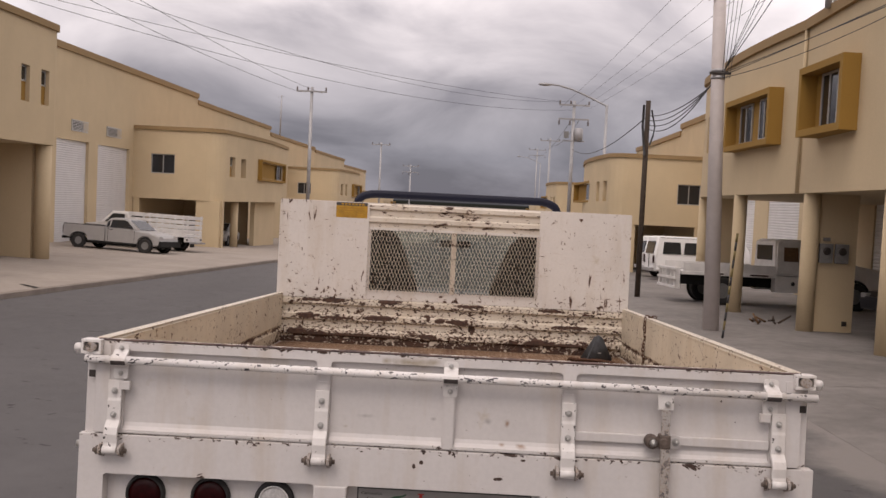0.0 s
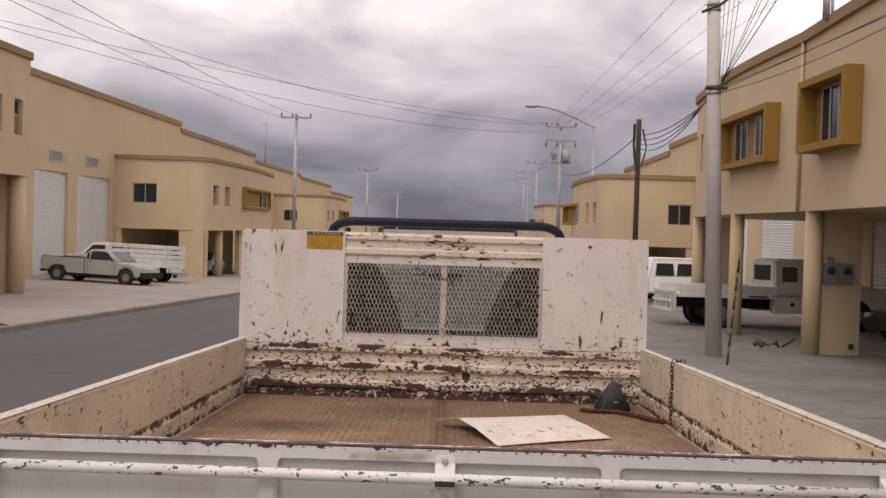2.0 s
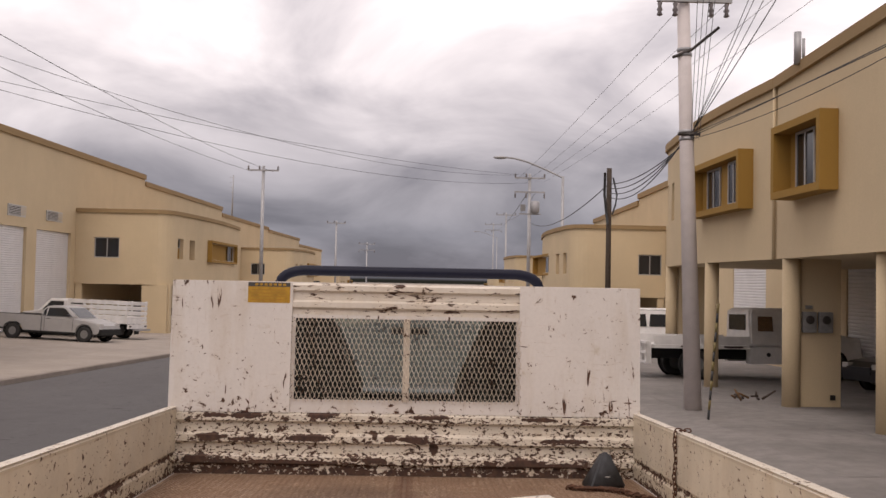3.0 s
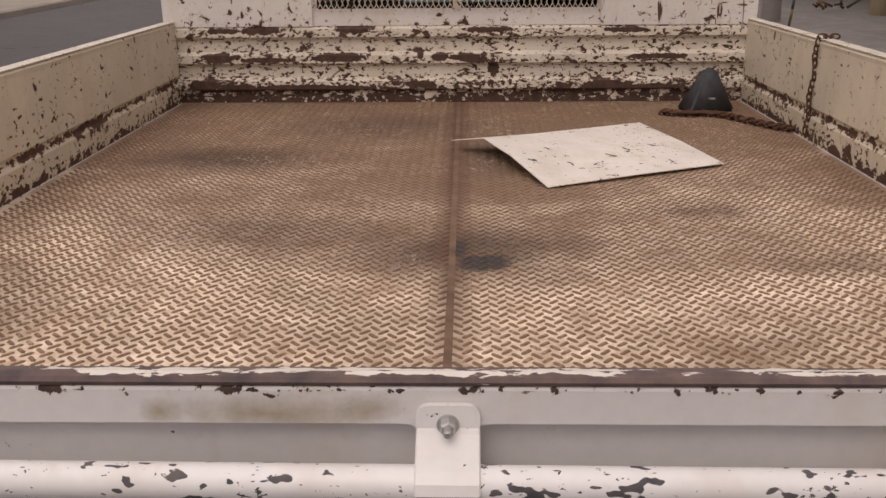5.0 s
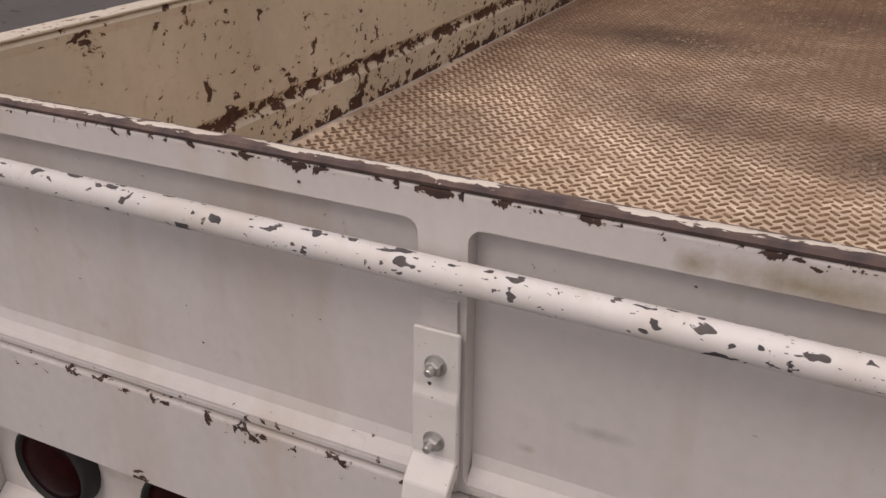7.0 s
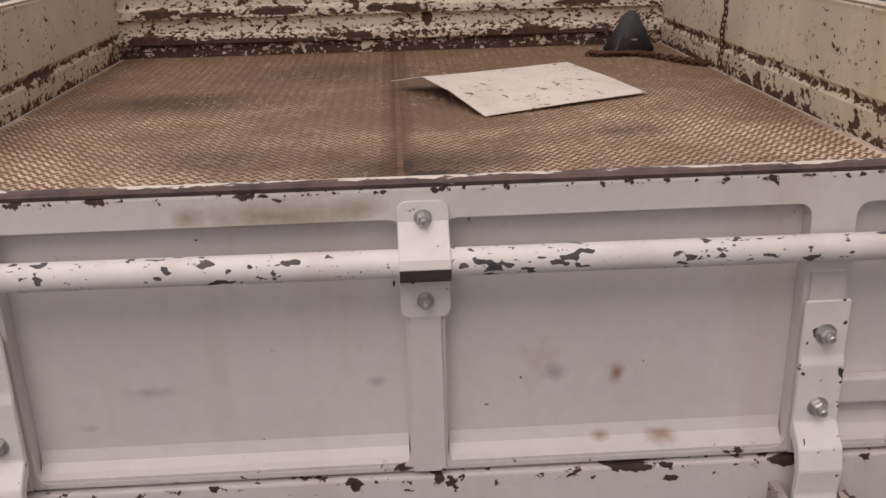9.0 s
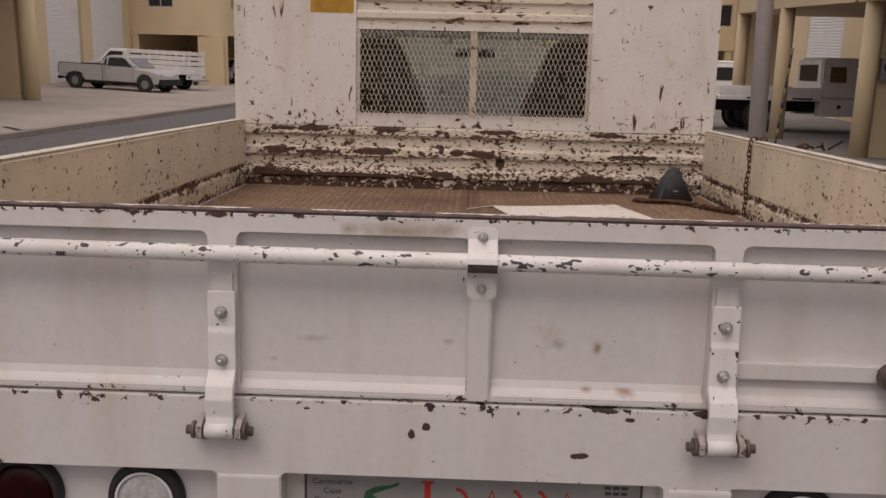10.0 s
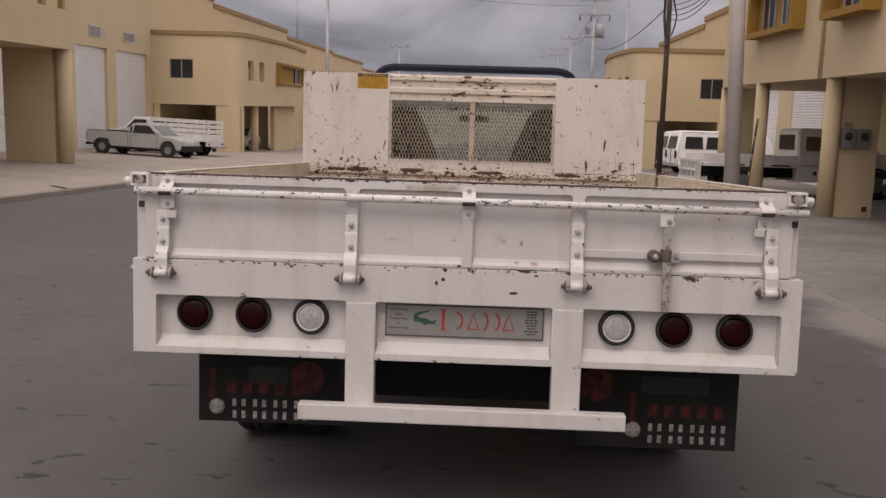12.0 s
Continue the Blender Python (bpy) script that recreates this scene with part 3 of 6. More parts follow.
for a, b in ((-1.10, -0.440), (-0.392, -0.003), (0.036, 0.398), (0.443, 1.105)):
    part("panel_foot", extrude(bmesh.new(), [(0.0193, 1.080), (0.0150, 1.067), (0.0080, 1.0585), (0.0010, 1.0550), (0.0010, 1.0512), (0.0193, 1.0512)], a + 0.002, b - 0.002, "x"), M_gate, gate)
part("lock_rail", boxes((0.445, 1.103, 0.004, 0.0192, 1.098, 1.128), bev=0.003), M_gate, gate)
for x in (-0.416, 0.0165, 0.4205):
    w = 0.019 if x != 0.0165 else 0.0165
    part("rib", extrude(bmesh.new(), [(x - w, 1.047), (x - w * 0.9, 1.255), (x + w * 0.9, 1.255), (x + w, 1.047)], -0.005, -0.0003, "y"), M_gate, gate)
part("end_stile", boxes((-1.194, -1.145, -0.004, -0.0003, 1.045, 1.345), bev=0.0015), M_gate, gate)
part("end_stile", boxes((1.150, 1.204, -0.004, -0.0003, 1.045, 1.335), bev=0.0015), M_gate, gate)
bar = part("locking_bar", tubes(((-1.222, -0.028, 1.2975), (1.245, -0.028, 1.286), 0.0138), seg=24), M_bar, gate, "round white bar with grey chips")


def barz(x):
    return 1.2975 - (x + 1.222) / 2.467 * 0.0115


def saddle(x, w):
    """A strap clip: round-cornered tabs above and below, wrapped over the bar."""
    z = barz(x)
    wrap = [(-0.0008, z + 0.034), (-0.006, z + 0.034), (-0.0085, z + 0.030), (-0.022, z + 0.020), (-0.036, z + 0.0145), (-0.0435, z + 0.008), (-0.0462, z), (-0.0435, z - 0.009), (-0.036, z - 0.0155), (-0.018, z - 0.021), (-0.008, z - 0.026), (-0.006, z - 0.032), (-0.0008, z - 0.032)]
    bm = extrude(bmesh.new(), wrap, x - w, x + w, "x")
    bmesh.ops.bevel(bm, geom=[e for e in bm.edges if e.verts[0].co.x == e.verts[1].co.x], offset=0.0012, segments=1, affect="EDGES")
    clip = part("saddle_clip", bm, M_clip, gate, "white saddle clip over the bar")
    part("clip_tab", extrude(bmesh.new(), rounded(x - w, x + w, z + 0.020, z + 0.053, 0.010), -0.0061, -0.0009, "y"), M_clip, gate)
    part("clip_tab", extrude(bmesh.new(), rounded(x - w, x + w, z - 0.066, z - 0.022, 0.009), -0.0061, -0.0009, "y"), M_clip, gate)
    worn = [(-0.0466, z - 0.001), (-0.0446, z - 0.0088), (-0.0366, z - 0.0164), (-0.034, z - 0.0148), (-0.042, z - 0.007), (-0.044, z - 0.001)]
    part("worn_strip", extrude(bmesh.new(), worn, x - w * 0.98, x + w * 0.98, "x"), M_wornstrip, gate, "bare dark steel where the strap rubs")
    hexbolt(gate, x, -0.006, z + 0.0375, 0.0064)
    hexbolt(gate, x, -0.006, z - 0.048, 0.0064)


M_wornstrip = plain("bare_dark_steel", (0.085, 0.07, 0.066), 0.6, 0.2, 0.4, 80)
M_clip = chipped("clip_paint", (0.76, 0.73, 0.705), 0.70, scale=48, grime=0.05, rust=(0.07, 0.06, 0.055), halo_k=0.05, detail=2.0)
for x, w in ((-1.108, 0.025), (0.017, 0.0245), (1.098, 0.025)):
    saddle(x, w)
for x in (-1.090, 1.080):
    part("keeper_block", boxes((x - 0.018, x + 0.018, -0.018, -0.0005, 1.195, 1.224), bev=0.003), M_gate, gate)


def strap(x, lean=0.0):
    pts = [(-0.0062, 1.226), (-0.0105, 1.226), (-0.011, 1.165), (-0.014, 1.155), (-0.014, 1.090), (-0.034, 1.068), (-0.040, 1.045), (-0.036, 1.015), (-0.040, 0.992),
           (-0.034, 0.980), (-0.026, 0.985), (-0.026, 1.005), (-0.029, 1.04), (-0.022, 1.062), (-0.0062, 1.076)]
    bm = extrude(bmesh.new(), pts, x - 0.0235, x + 0.0235, "x")
    bmesh.ops.bevel(bm, geom=bm.edges[:], offset=0.0014, segments=1, affect="EDGES")
    part("hinge_strap", bm, M_clip, gate, "bent white hinge strap")
    hexbolt(gate, x, -0.0105, 1.190)
    hexbolt(gate, x, -0.0135, 1.108)
    part("hinge_pin", tubes(((x - 0.056, -0.034, 0.991), (x + 0.056, -0.034, 0.991), 0.008), ((x - 0.046, -0.034, 0.991), (x - 0.040, -0.034, 0.991), 0.015), ((x + 0.040, -0.034, 0.991), (x + 0.046, -0.034, 0.991), 0.015), seg=10), M_boss, gate)
    bm = tubes(((x - 0.024, -0.034, 0.991), (x + 0.024, -0.034, 0.991), 0.0135), seg=16)
    part("hinge_barrel", bm, M_clip, gate)
    for k in (-0.033, 0.033):
        part("hinge_ear", extrude(bmesh.new(), [(-0.0005, 1.012), (-0.030, 1.010), (-0.047, 1.0), (-0.047, 0.982), (-0.030, 0.972), (-0.0005, 0.962)], x + k - 0.005, x + k + 0.005, "x"), M_earsteel, truck, "rusty hinge ear")


M_earsteel = chipped("hinge_ear_paint", (0.40, 0.36, 0.335), 0.60, scale=70, rust=(0.12, 0.095, 0.085), halo_k=0.6)
for x in (-1.124, -0.4165, 0.4215, 1.128):
    strap(x)
# latch: tab, lever and lock boss
latch = part("latch_tab", boxes((0.716, 0.768, -0.030, -0.024, 1.222, 1.275), bev=0.002), M_clip, gate)
hexbolt(gate, 0.749, -0.030, 1.242, 0.008)
lever = [(0.728, 1.225), (0.756, 1.225), (0.755, 1.10), (0.762, 1.05), (0.760, 0.913), (0.732, 0.913), (0.730, 1.05), (0.727, 1.10)]
M_lever = chipped("lever_paint", (0.42, 0.395, 0.375), 0.56, scale=70, rust=(0.20, 0.175, 0.16), halo_k=0.5)
part("latch_lever", extrude(bmesh.new(), lever, -0.048, -0.040, "y"), M_lever, gate, "worn grey steel lever")
bm = bmesh.new()
rm = Matrix.Rotation(radians(90), 4, "X")
lathe(bm, ((0.024, -0.01), (0.023, 0.022), (0.017, 0.030)), Matrix.Translation((0.703, -0.008, 1.112)) @ rm, 14)
lathe(bm, ((0.016, 0), (0.017, 0.040), (0.011, 0.050)), Matrix.Translation((0.735, -0.004, 1.118)) @ rm, 12)
box(bm, 0.722, 0.760, -0.050, -0.012, 1.094, 1.142, 0.006)
part("lock_boss", bm, M_boss, gate, "greasy lock boss")
part("lock_plate", lathe(bmesh.new(), ((0.024, -0.006), (0.024, 0.004)), Matrix.Translation((0.782, -0.002, 1.112)) @ rm, 16), M_gate, gate)
hexbolt(gate, 0.703, -0.036, 1.112, 0.011)
hexbolt(gate, 0.786, -0.006, 1.112, 0.010)

# corner posts with latch castings
for s in (-1, 1):
    x = s * 1.207
    post = part("corner_post", boxes((x - 0.026, x + 0.026, 0.020, 0.065, 1.02, 1.352), bev=0.004), M_gate, truck, "white corner post of the bed")
    bm = boxes((x - 0.034, x + 0.034, -0.026, 0.03, 1.312, 1.322), (x - 0.034, x + 0.034, -0.026, 0.03, 1.352, 1.362), (x - 0.034, x - 0.026, -0.026, 0.03, 1.322, 1.352), (x + 0.026, x + 0.034, -0.026, 0.03, 1.322, 1.352), bev=0.002)
    part("latch_casting", bm, M_clip, post)
    part("latch_knob", tubes(((x, -0.034, 1.336), (x, 0.02, 1.336), 0.017), seg=12), M_earsteel, post)
    part("side_pin", tubes(((x + s * 0.034, 0.0, 1.330), (x + s * 0.062, 0.0, 1.330), 0.014), ((x + s * 0.05, 0.0, 1.31), (x + s * 0.05, 0.0, 1.345), 0.010), seg=10), M_clip, post)
    part("side_bolt", tubes(((s * 1.225, 0.03, 0.995), (s * 1.262, 0.03, 0.995), 0.012), seg=8), M_bolt, truck)
    part("slot_plate", boxes((x - 0.010, x + 0.012, -0.0052, -0.004, 1.232, 1.256)), M_darksteel, post)

# rear body frame with lamp recesses
body = part("rear_body", boxes((-1.242, 1.254, -0.004, 0.045, 0.681, 1.0395), bev=0.003), M_body, truck, "white rear cross panel with chipped edges")
pierce(body, [rounded(a, b, 0.706, 0.905, 0.010) for a, b in ((-1.154, -0.432), (-0.320, 0.340), (0.450, 1.184))], -0.1, 0.1)
part("recess_panel", boxes((-1.235, 1.247, 0.046, 0.056, 0.685, 1.03)), M_body, body)
for a, b in ((-1.154, -0.432), (-0.320, 0.340), (0.450, 1.184)):
    part("sloped_sill", extrude(bmesh.new(), [(0.0455, 0.745), (0.0, 0.7065), (0.0455, 0.7065)], a + 0.002, b - 0.002, "x"), M_body, body)
for a, b in ((-0.431, -0.321), (0.347, 0.456)):
    part("bumper_post", boxes((a, b, -0.008, 0.055, 0.50, 0.9), bev=0.005), M_body, truck)
part("bumper", boxes((-0.600, 0.623, -0.062, -0.0085, 0.458, 0.520), bev=0.006), M_body, truck, "white step bumper bar")
for x in (-1.018, -0.792, -0.571, 0.586, 0.801, 1.026):
    clear = abs(x) < 0.6
    m = Matrix.Translation((x, 0.046, 0.832)) @ rm
    q = 0.0525 if clear else 0.0575
    lamp = part("tail_lamp", lathe(bmesh.new(), ((0.068, 0), (0.069, 0.012), (0.065, 0.024), (q + 0.0015, 0.027), (q, 0.016), (0.02, 0.014)), m, 32), M_rubber, truck, "round tail lamp in a black rubber ring")
    bm = lathe(bmesh.new(), ((q, 0.015), (q - 0.003, 0.0215), (q * 0.6, 0.026), (0.004, 0.028)), m, 32)
    smooth_mesh(part("lens", bm, M_clear if clear else M_red, lamp, "clear lens" if clear else "dark red lens"))
    if clear:
        part("lens_ring", lathe(bmesh.new(), ((0.0525, 0.016), (0.0525, 0.0265), (0.0485, 0.027), (0.0485, 0.016)), m, 32), M_ring, lamp)

# maker's plate with its print
plate = part("maker_plate", boxes((-0.287, 0.314, 0.038, 0.0455, 0.770, 0.894), bev=0.002), M_alu, truck, "aluminium maker's plate with red and green print")
py = 0.0378


def print_part(name, outline, material, parent=None, y=None):
    y = py if y is None else y
    return part(name, extrude(bmesh.new(), outline, y - 0.0006, y, "y"), material, parent or plate)


def stroke(name, pts, w, material, parent=None, y=None):
    """A painted stroke of even width along points (x, z)."""
    y = py if y is None else y
    bm = bmesh.new()
    sweep(bm, [(x, y, z) for x, z in pts], w, 6)
    for v in bm.verts:
        v.co.y = y + (v.co.y - y) * 0.15
    return part(name, bm, material, parent or plate)


bm = bmesh.new()
for a, b, c, d in ((-0.286, 0.313, 0.771, 0.7752), (-0.286, 0.313, 0.8888, 0.893), (-0.286, -0.2818, 0.7752, 0.8888), (0.3088, 0.313, 0.7752, 0.8888)):
    box(bm, a, b, py - 0.0006, py, c, d)
part("border_line", bm, M_ink_dark, plate)
print_part("red_bar", [(x + 0.020, z) for x, z in ((-0.098, 0.880), (-0.075, 0.880), (-0.075, 0.877), (-0.081, 0.875), (-0.081, 0.802), (-0.075, 0.800), (-0.075, 0.797), (-0.098, 0.797), (-0.098, 0.800), (-0.092, 0.802), (-0.092, 0.875), (-0.098, 0.877))], M_ink_red)
print_part("green_emblem", [((x + 0.153) * 1.35 - 0.134, (z - 0.850) * 1.35 + 0.843) for x, z in ((-0.188, 0.848), (-0.185, 0.860), (-0.172, 0.867), (-0.152, 0.870), (-0.140, 0.875), (-0.142, 0.869), (-0.162, 0.862), (-0.176, 0.856), (-0.168, 0.850), (-0.150, 0.848), (-0.135, 0.842), (-0.118, 0.846),
                            (-0.128, 0.838), (-0.118, 0.832), (-0.145, 0.833), (-0.158, 0.828), (-0.160, 0.834), (-0.172, 0.838), (-0.184, 0.838))], M_ink_green)
# the maker's wordmark as five plain red wedges and arcs
for k, cx in enumerate((-0.005, 0.048, 0.094, 0.138, 0.181)):
    w, hgt = (0.022, 0.020, 0.017, 0.016, 0.020)[k], 0.031
    pts = [(cx - w, 0.805), (cx, 0.866), (cx + w, 0.805), (cx - w, 0.805)] if k in (1, 4) else [(cx + w * math.sin(math.pi * j / 8) - w * 0.5, 0.836 + hgt * math.cos(math.pi * j / 8)) for j in range(9)]
    stroke("red_shape", pts, 0.0034, M_ink_red)
bm = bmesh.new()
for k in range(9):
    w = (0.022, 0.021, 0.017, 0.025, 0.026, 0.018, 0.015, 0.027, 0.017)[k]
    z = 0.8795 - 0.0107 * k
    n = 3
    for j in range(n):
        box(bm, 0.268 - w + 2 * w * j / n, 0.268 - w + 2 * w * (j + 0.8) / n, py - 0.0006, py, z - 0.0030, z + 0.0026)
part("small_print", bm, M_ink_dark, plate, "rows of small dark print")


def writing(text, x, z, size, material, parent, y, align="CENTER"):
    """Flat lettering that faces the rear."""
    cu = bpy.data.curves.new("writing", "FONT")
    cu.body, cu.size, cu.align_x, cu.extrude = text, size, align, 0.0003
    tmp = new("writing", cu)
    dg = bpy.context.evaluated_depsgraph_get()
    me = bpy.data.meshes.new_from_object(tmp.evaluated_get(dg))
    bpy.data.objects.remove(tmp)
    me.transform(Matrix.Translation((x, y, z)) @ Matrix.Rotation(radians(90), 4, "X"))
    me.materials.clear()
    me.materials.append(material)
    ob = new("lettering", me)
    ob.parent = parent
    return ob


for k, text in enumerate(("Carrocerias", "Cajas", "Carga Seca", "y", "Refrigeradas")):
    writing(text, -0.236, 0.8685 - 0.0175 * k, 0.0150, M_ink_dark, plate, py - 0.0004)

# mud flaps with faded print, reflector buttons
FLAPS = (
    # side, edges, foot, first pale bar, its two rows, first red bar, red row, reflector, red disc, green patch
    (-1, -1.066, -0.465, 0.345, -0.930, (0.426, 0.377), -1.010, 0.487, (-0.989, 0.408), (-0.620, 0.540), (-0.86, -0.70)),
    (1, 0.480, 1.118, 0.303, 0.762, (0.391, 0.343), 0.700, 0.458, (0.703, 0.378), (0.555, 0.560), (0.73, 1.00)),
)
for s, x0, x1, zb, bx, rows, rx, rz, refl, disc, green in FLAPS:
    flap = part("mud_flap", boxes((x0, x1, 0.245, 0.257, zb, 0.74), bev=0.003), M_flap, truck, "black rubber mud flap with faded print")
    fy = 0.2448
    for z in rows:
        for k in range(8):
            xx = bx + 0.0375 * (k % 2) + 0.0845 * (k // 2)
            part("pale_bar", boxes((xx + 0.004, xx + 0.020, fy - 0.0006, fy, z - 0.0155, z + 0.0155)), M_ink_white, flap)
    # faded red mark: one tall bar and a row of five lower ones
    part("red_bar", boxes((rx - 0.012, rx + 0.012, fy - 0.0006, fy, rz - 0.045, rz + 0.075)), M_ink_fade, flap)
    for k in range(5):
        xx = rx + 0.062 + 0.066 * k
        part("red_bar", boxes((xx, xx + 0.036, fy - 0.0006, fy, rz - 0.024, rz + 0.028)), M_ink_fade, flap)
    part("green_patch", boxes((green[0], green[1], fy - 0.0004, fy, disc[1] - 0.03, disc[1] + 0.04)), M_ink_dkgreen, flap)
    part("reflector", lathe(bmesh.new(), ((0.033, 0), (0.031, 0.008), (0.012, 0.012)), Matrix.Translation((refl[0], 0.245, refl[1])) @ rm, 20), M_ink_white, flap, "round pale reflector")
    part("red_disc", lathe(bmesh.new(), ((0.07, 0), (0.068, 0.0008)), Matrix.Translation((disc[0], 0.2445, disc[1])) @ rm, 20), M_ink_fade, flap)


def wheel(parent, x, y, z, r, w, hub=0.19, name="wheel"):
    """A tyre with rim, axle along x."""
    m = Matrix.Translation((x, y, z)) @ Matrix.Rotation(radians(90), 4, "Y")
    prof = [(hub, -w * 0.42), (r * 0.82, -w * 0.5), (r * 0.95, -w * 0.46), (r, -w * 0.36), (r, -w * 0.13), (r * 0.975, -w * 0.12), (r * 0.975, -w * 0.07), (r, -w * 0.06), (r, w * 0.06), (r * 0.975, w * 0.07), (r * 0.975, w * 0.12), (r, w * 0.13), (r, w * 0.36), (r * 0.95, w * 0.46), (r * 0.82, w * 0.5), (hub, w * 0.42)]
    ob = part(name, lathe(bmesh.new(), prof, m, 32, False), M_rubber, parent, "black tyre")
    part("rim", lathe(bmesh.new(), ((hub * 0.99, -w * 0.40), (hub * 0.99, -w * 0.1), (hub * 0.5, -w * 0.02), (hub * 0.35, w * 0.06), (hub * 0.5, w * 0.02), (hub * 0.99, w * 0.1), (hub * 0.99, w * 0.4)), m, 24), M_hub, ob)
    return ob


for s in (-1, 1):
    for x in (0.795, 1.055):
        wheel(truck, s * x, 1.45, 0.345, 0.40, 0.235)
    wheel(truck, s * 0.93, 5.75, 0.41, 0.40, 0.22)
part("rear_axle", tubes(((-0.95, 1.45, 0.345), (0.95, 1.45, 0.345), 0.055), seg=12), M_chassis, truck)
part("axle_housing", lathe(bmesh.new(), ((0.05, -0.19), (0.08, -0.15), (0.11, -0.10), (0.125, -0.04), (0.125, 0.04), (0.11, 0.10), (0.08, 0.15), (0.05, 0.19)), Matrix.Translation((0.05, 1.45, 0.345)) @ Matrix.Rotation(radians(90), 4, "Y"), 16), M_chassis, truck)
for s in (-1, 1):
    part("chassis_rail", boxes((s * 0.42 - 0.035, s * 0.42 + 0.035, 0.06, 6.9, 0.60, 0.80)), M_chassis, truck)
    part("leaf_spring", boxes((s * 0.52 - 0.035, s * 0.52 + 0.035, 0.85, 2.05, 0.40, 0.46), (s * 0.52 - 0.03, s * 0.52 + 0.03, 0.7, 2.2, 0.46, 0.50)), M_chassis, truck)
# added black sheet, stands in for the deep shade under the bed
part("underside_dark_sheet", boxes((-0.62, 0.62, 0.9, 0.93, 0.30, 0.80)), M_chassis, truck)
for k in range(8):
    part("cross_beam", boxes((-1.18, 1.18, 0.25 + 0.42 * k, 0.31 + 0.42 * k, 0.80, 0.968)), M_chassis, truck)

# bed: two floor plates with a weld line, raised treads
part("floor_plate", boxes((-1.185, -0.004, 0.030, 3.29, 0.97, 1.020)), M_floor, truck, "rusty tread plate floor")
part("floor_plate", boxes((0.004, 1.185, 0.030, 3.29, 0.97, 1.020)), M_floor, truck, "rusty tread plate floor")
M_rustline = plain("weld_rust", (0.17, 0.10, 0.062), 0.9, 0, 0.45, 14)
part("weld_bead", boxes((-0.0075, 0.0075, 0.031, 3.28, 1.0190, 1.0208), bev=0.0008), M_rustline, truck)


def treads():
    """Raised tread lugs, alternating in direction, in rows over the whole floor."""
    verts, faces = [], []
    px, py_, hl, hw, h = 0.0165, 0.0320, 0.0135, 0.0044, 0.0024
    nx, ny = int(1.165 / px), int(3.22 / py_)
    for side in (-1, 1):
        for i in range(nx):
            for j in range(ny):
                cx = side * (0.008 + px * (i + 0.5))
                cy = 0.045 + py_ * (j + 0.5)
                a = radians(47 if (i % 2) == (side > 0) else -47) + random.uniform(-0.05, 0.05)
                cy += py_ * 0.5 if i % 2 else 0.0
                c, s = math.cos(a), math.sin(a)
                b0 = len(verts)
                for lx, ly, lz in ((-hl, 0, 0), (-hl * 0.7, -hw, 0), (hl * 0.7, -hw, 0), (hl, 0, 0), (hl * 0.7, hw, 0), (-hl * 0.7, hw, 0), (-hl * 0.8, 0, h), (-hl * 0.55, -hw * 0.55, h), (hl * 0.55, -hw * 0.55, h), (hl * 0.8, 0, h), (hl * 0.55, hw * 0.55, h), (-hl * 0.55, hw * 0.55, h)):
                    verts.append((cx + c * lx - s * ly, cy + s * lx + c * ly, 1.0200 + lz))
                for k in range(6):
                    faces.append((b0 + k, b0 + (k + 1) % 6, b0 + 6 + (k + 1) % 6, b0 + 6 + k))
                faces.append(tuple(b0 + 6 + k for k in range(6)))
    me = bpy.data.meshes.new("treads")
    me.from_pydata(verts, [], faces)
    me.materials.append(M_tread)
    ob = new("treads", me)
    ob.parent = truck
    return tagged(ob, "raised lugs of the tread plate with worn paint", kind="stuff")


treads()
# side boards with a pressed bead and rolled top
for s in (-1, 1):
    prof = [(1.183, 1.024), (1.181, 1.10), (1.188, 1.112), (1.188, 1.126), (1.181, 1.138), (1.181, 1.335), (1.179, 1.348), (1.186, 1.356), (1.214, 1.356), (1.222, 1.350), (1.222, 1.335), (1.216, 1.33), (1.216, 1.024)]
    bm = extrude(bmesh.new(), [(s * x, z) for x, z in prof], 0.067, 3.255, "y")
    board = part("side_board", bm, M_side, truck, "cream side board with chipped paint")
    part("top_edge", boxes((min(s * 1.1795, s * 1.2225), max(s * 1.1795, s * 1.2225), 0.067, 3.255, 1.3565, 1.361), bev=0.002), M_topedge, board)
    part("sill_angle", boxes((min(s * 1.181, s * 1.23), max(s * 1.181, s * 1.23), 0.047, 3.255, 0.90, 1.0235)), M_body, truck)

# headboard: corrugated sheet, two flat plates, barred window
def corrugation(z0, z1, n, y, d):
    pts = []
    h = (z1 - z0) / n
    for k in range(n):
        z = z0 + h * k
        pts += [(y, z), (y, z + h * 0.42), (y - d, z + h * 0.55), (y - d, z + h * 0.85), (y, z + h * 0.98)]
    pts.append((y, z1))
    return pts + [(q + 0.004, z) for q, z in reversed(pts)]


part("headboard", extrude(bmesh.new(), corrugation(1.022, 1.345, 3, 3.268, 0.022), -1.212, 1.205, "x"), M_corr, truck, "corrugated headboard with heavy rust chips")
part("headboard_top", extrude(bmesh.new(), corrugation(1.835, 2.010, 2, 3.268, 0.016), -0.606, 0.583, "x"), M_corr_top, truck)
for a, b in ((-1.226, -0.604), (0.581, 1.216)):
    ob = part("headboard_plate", boxes((a, b, 3.248, 3.256, 1.338, 2.012), bev=0.002), M_sheet, truck, "flat white plate with scratches")
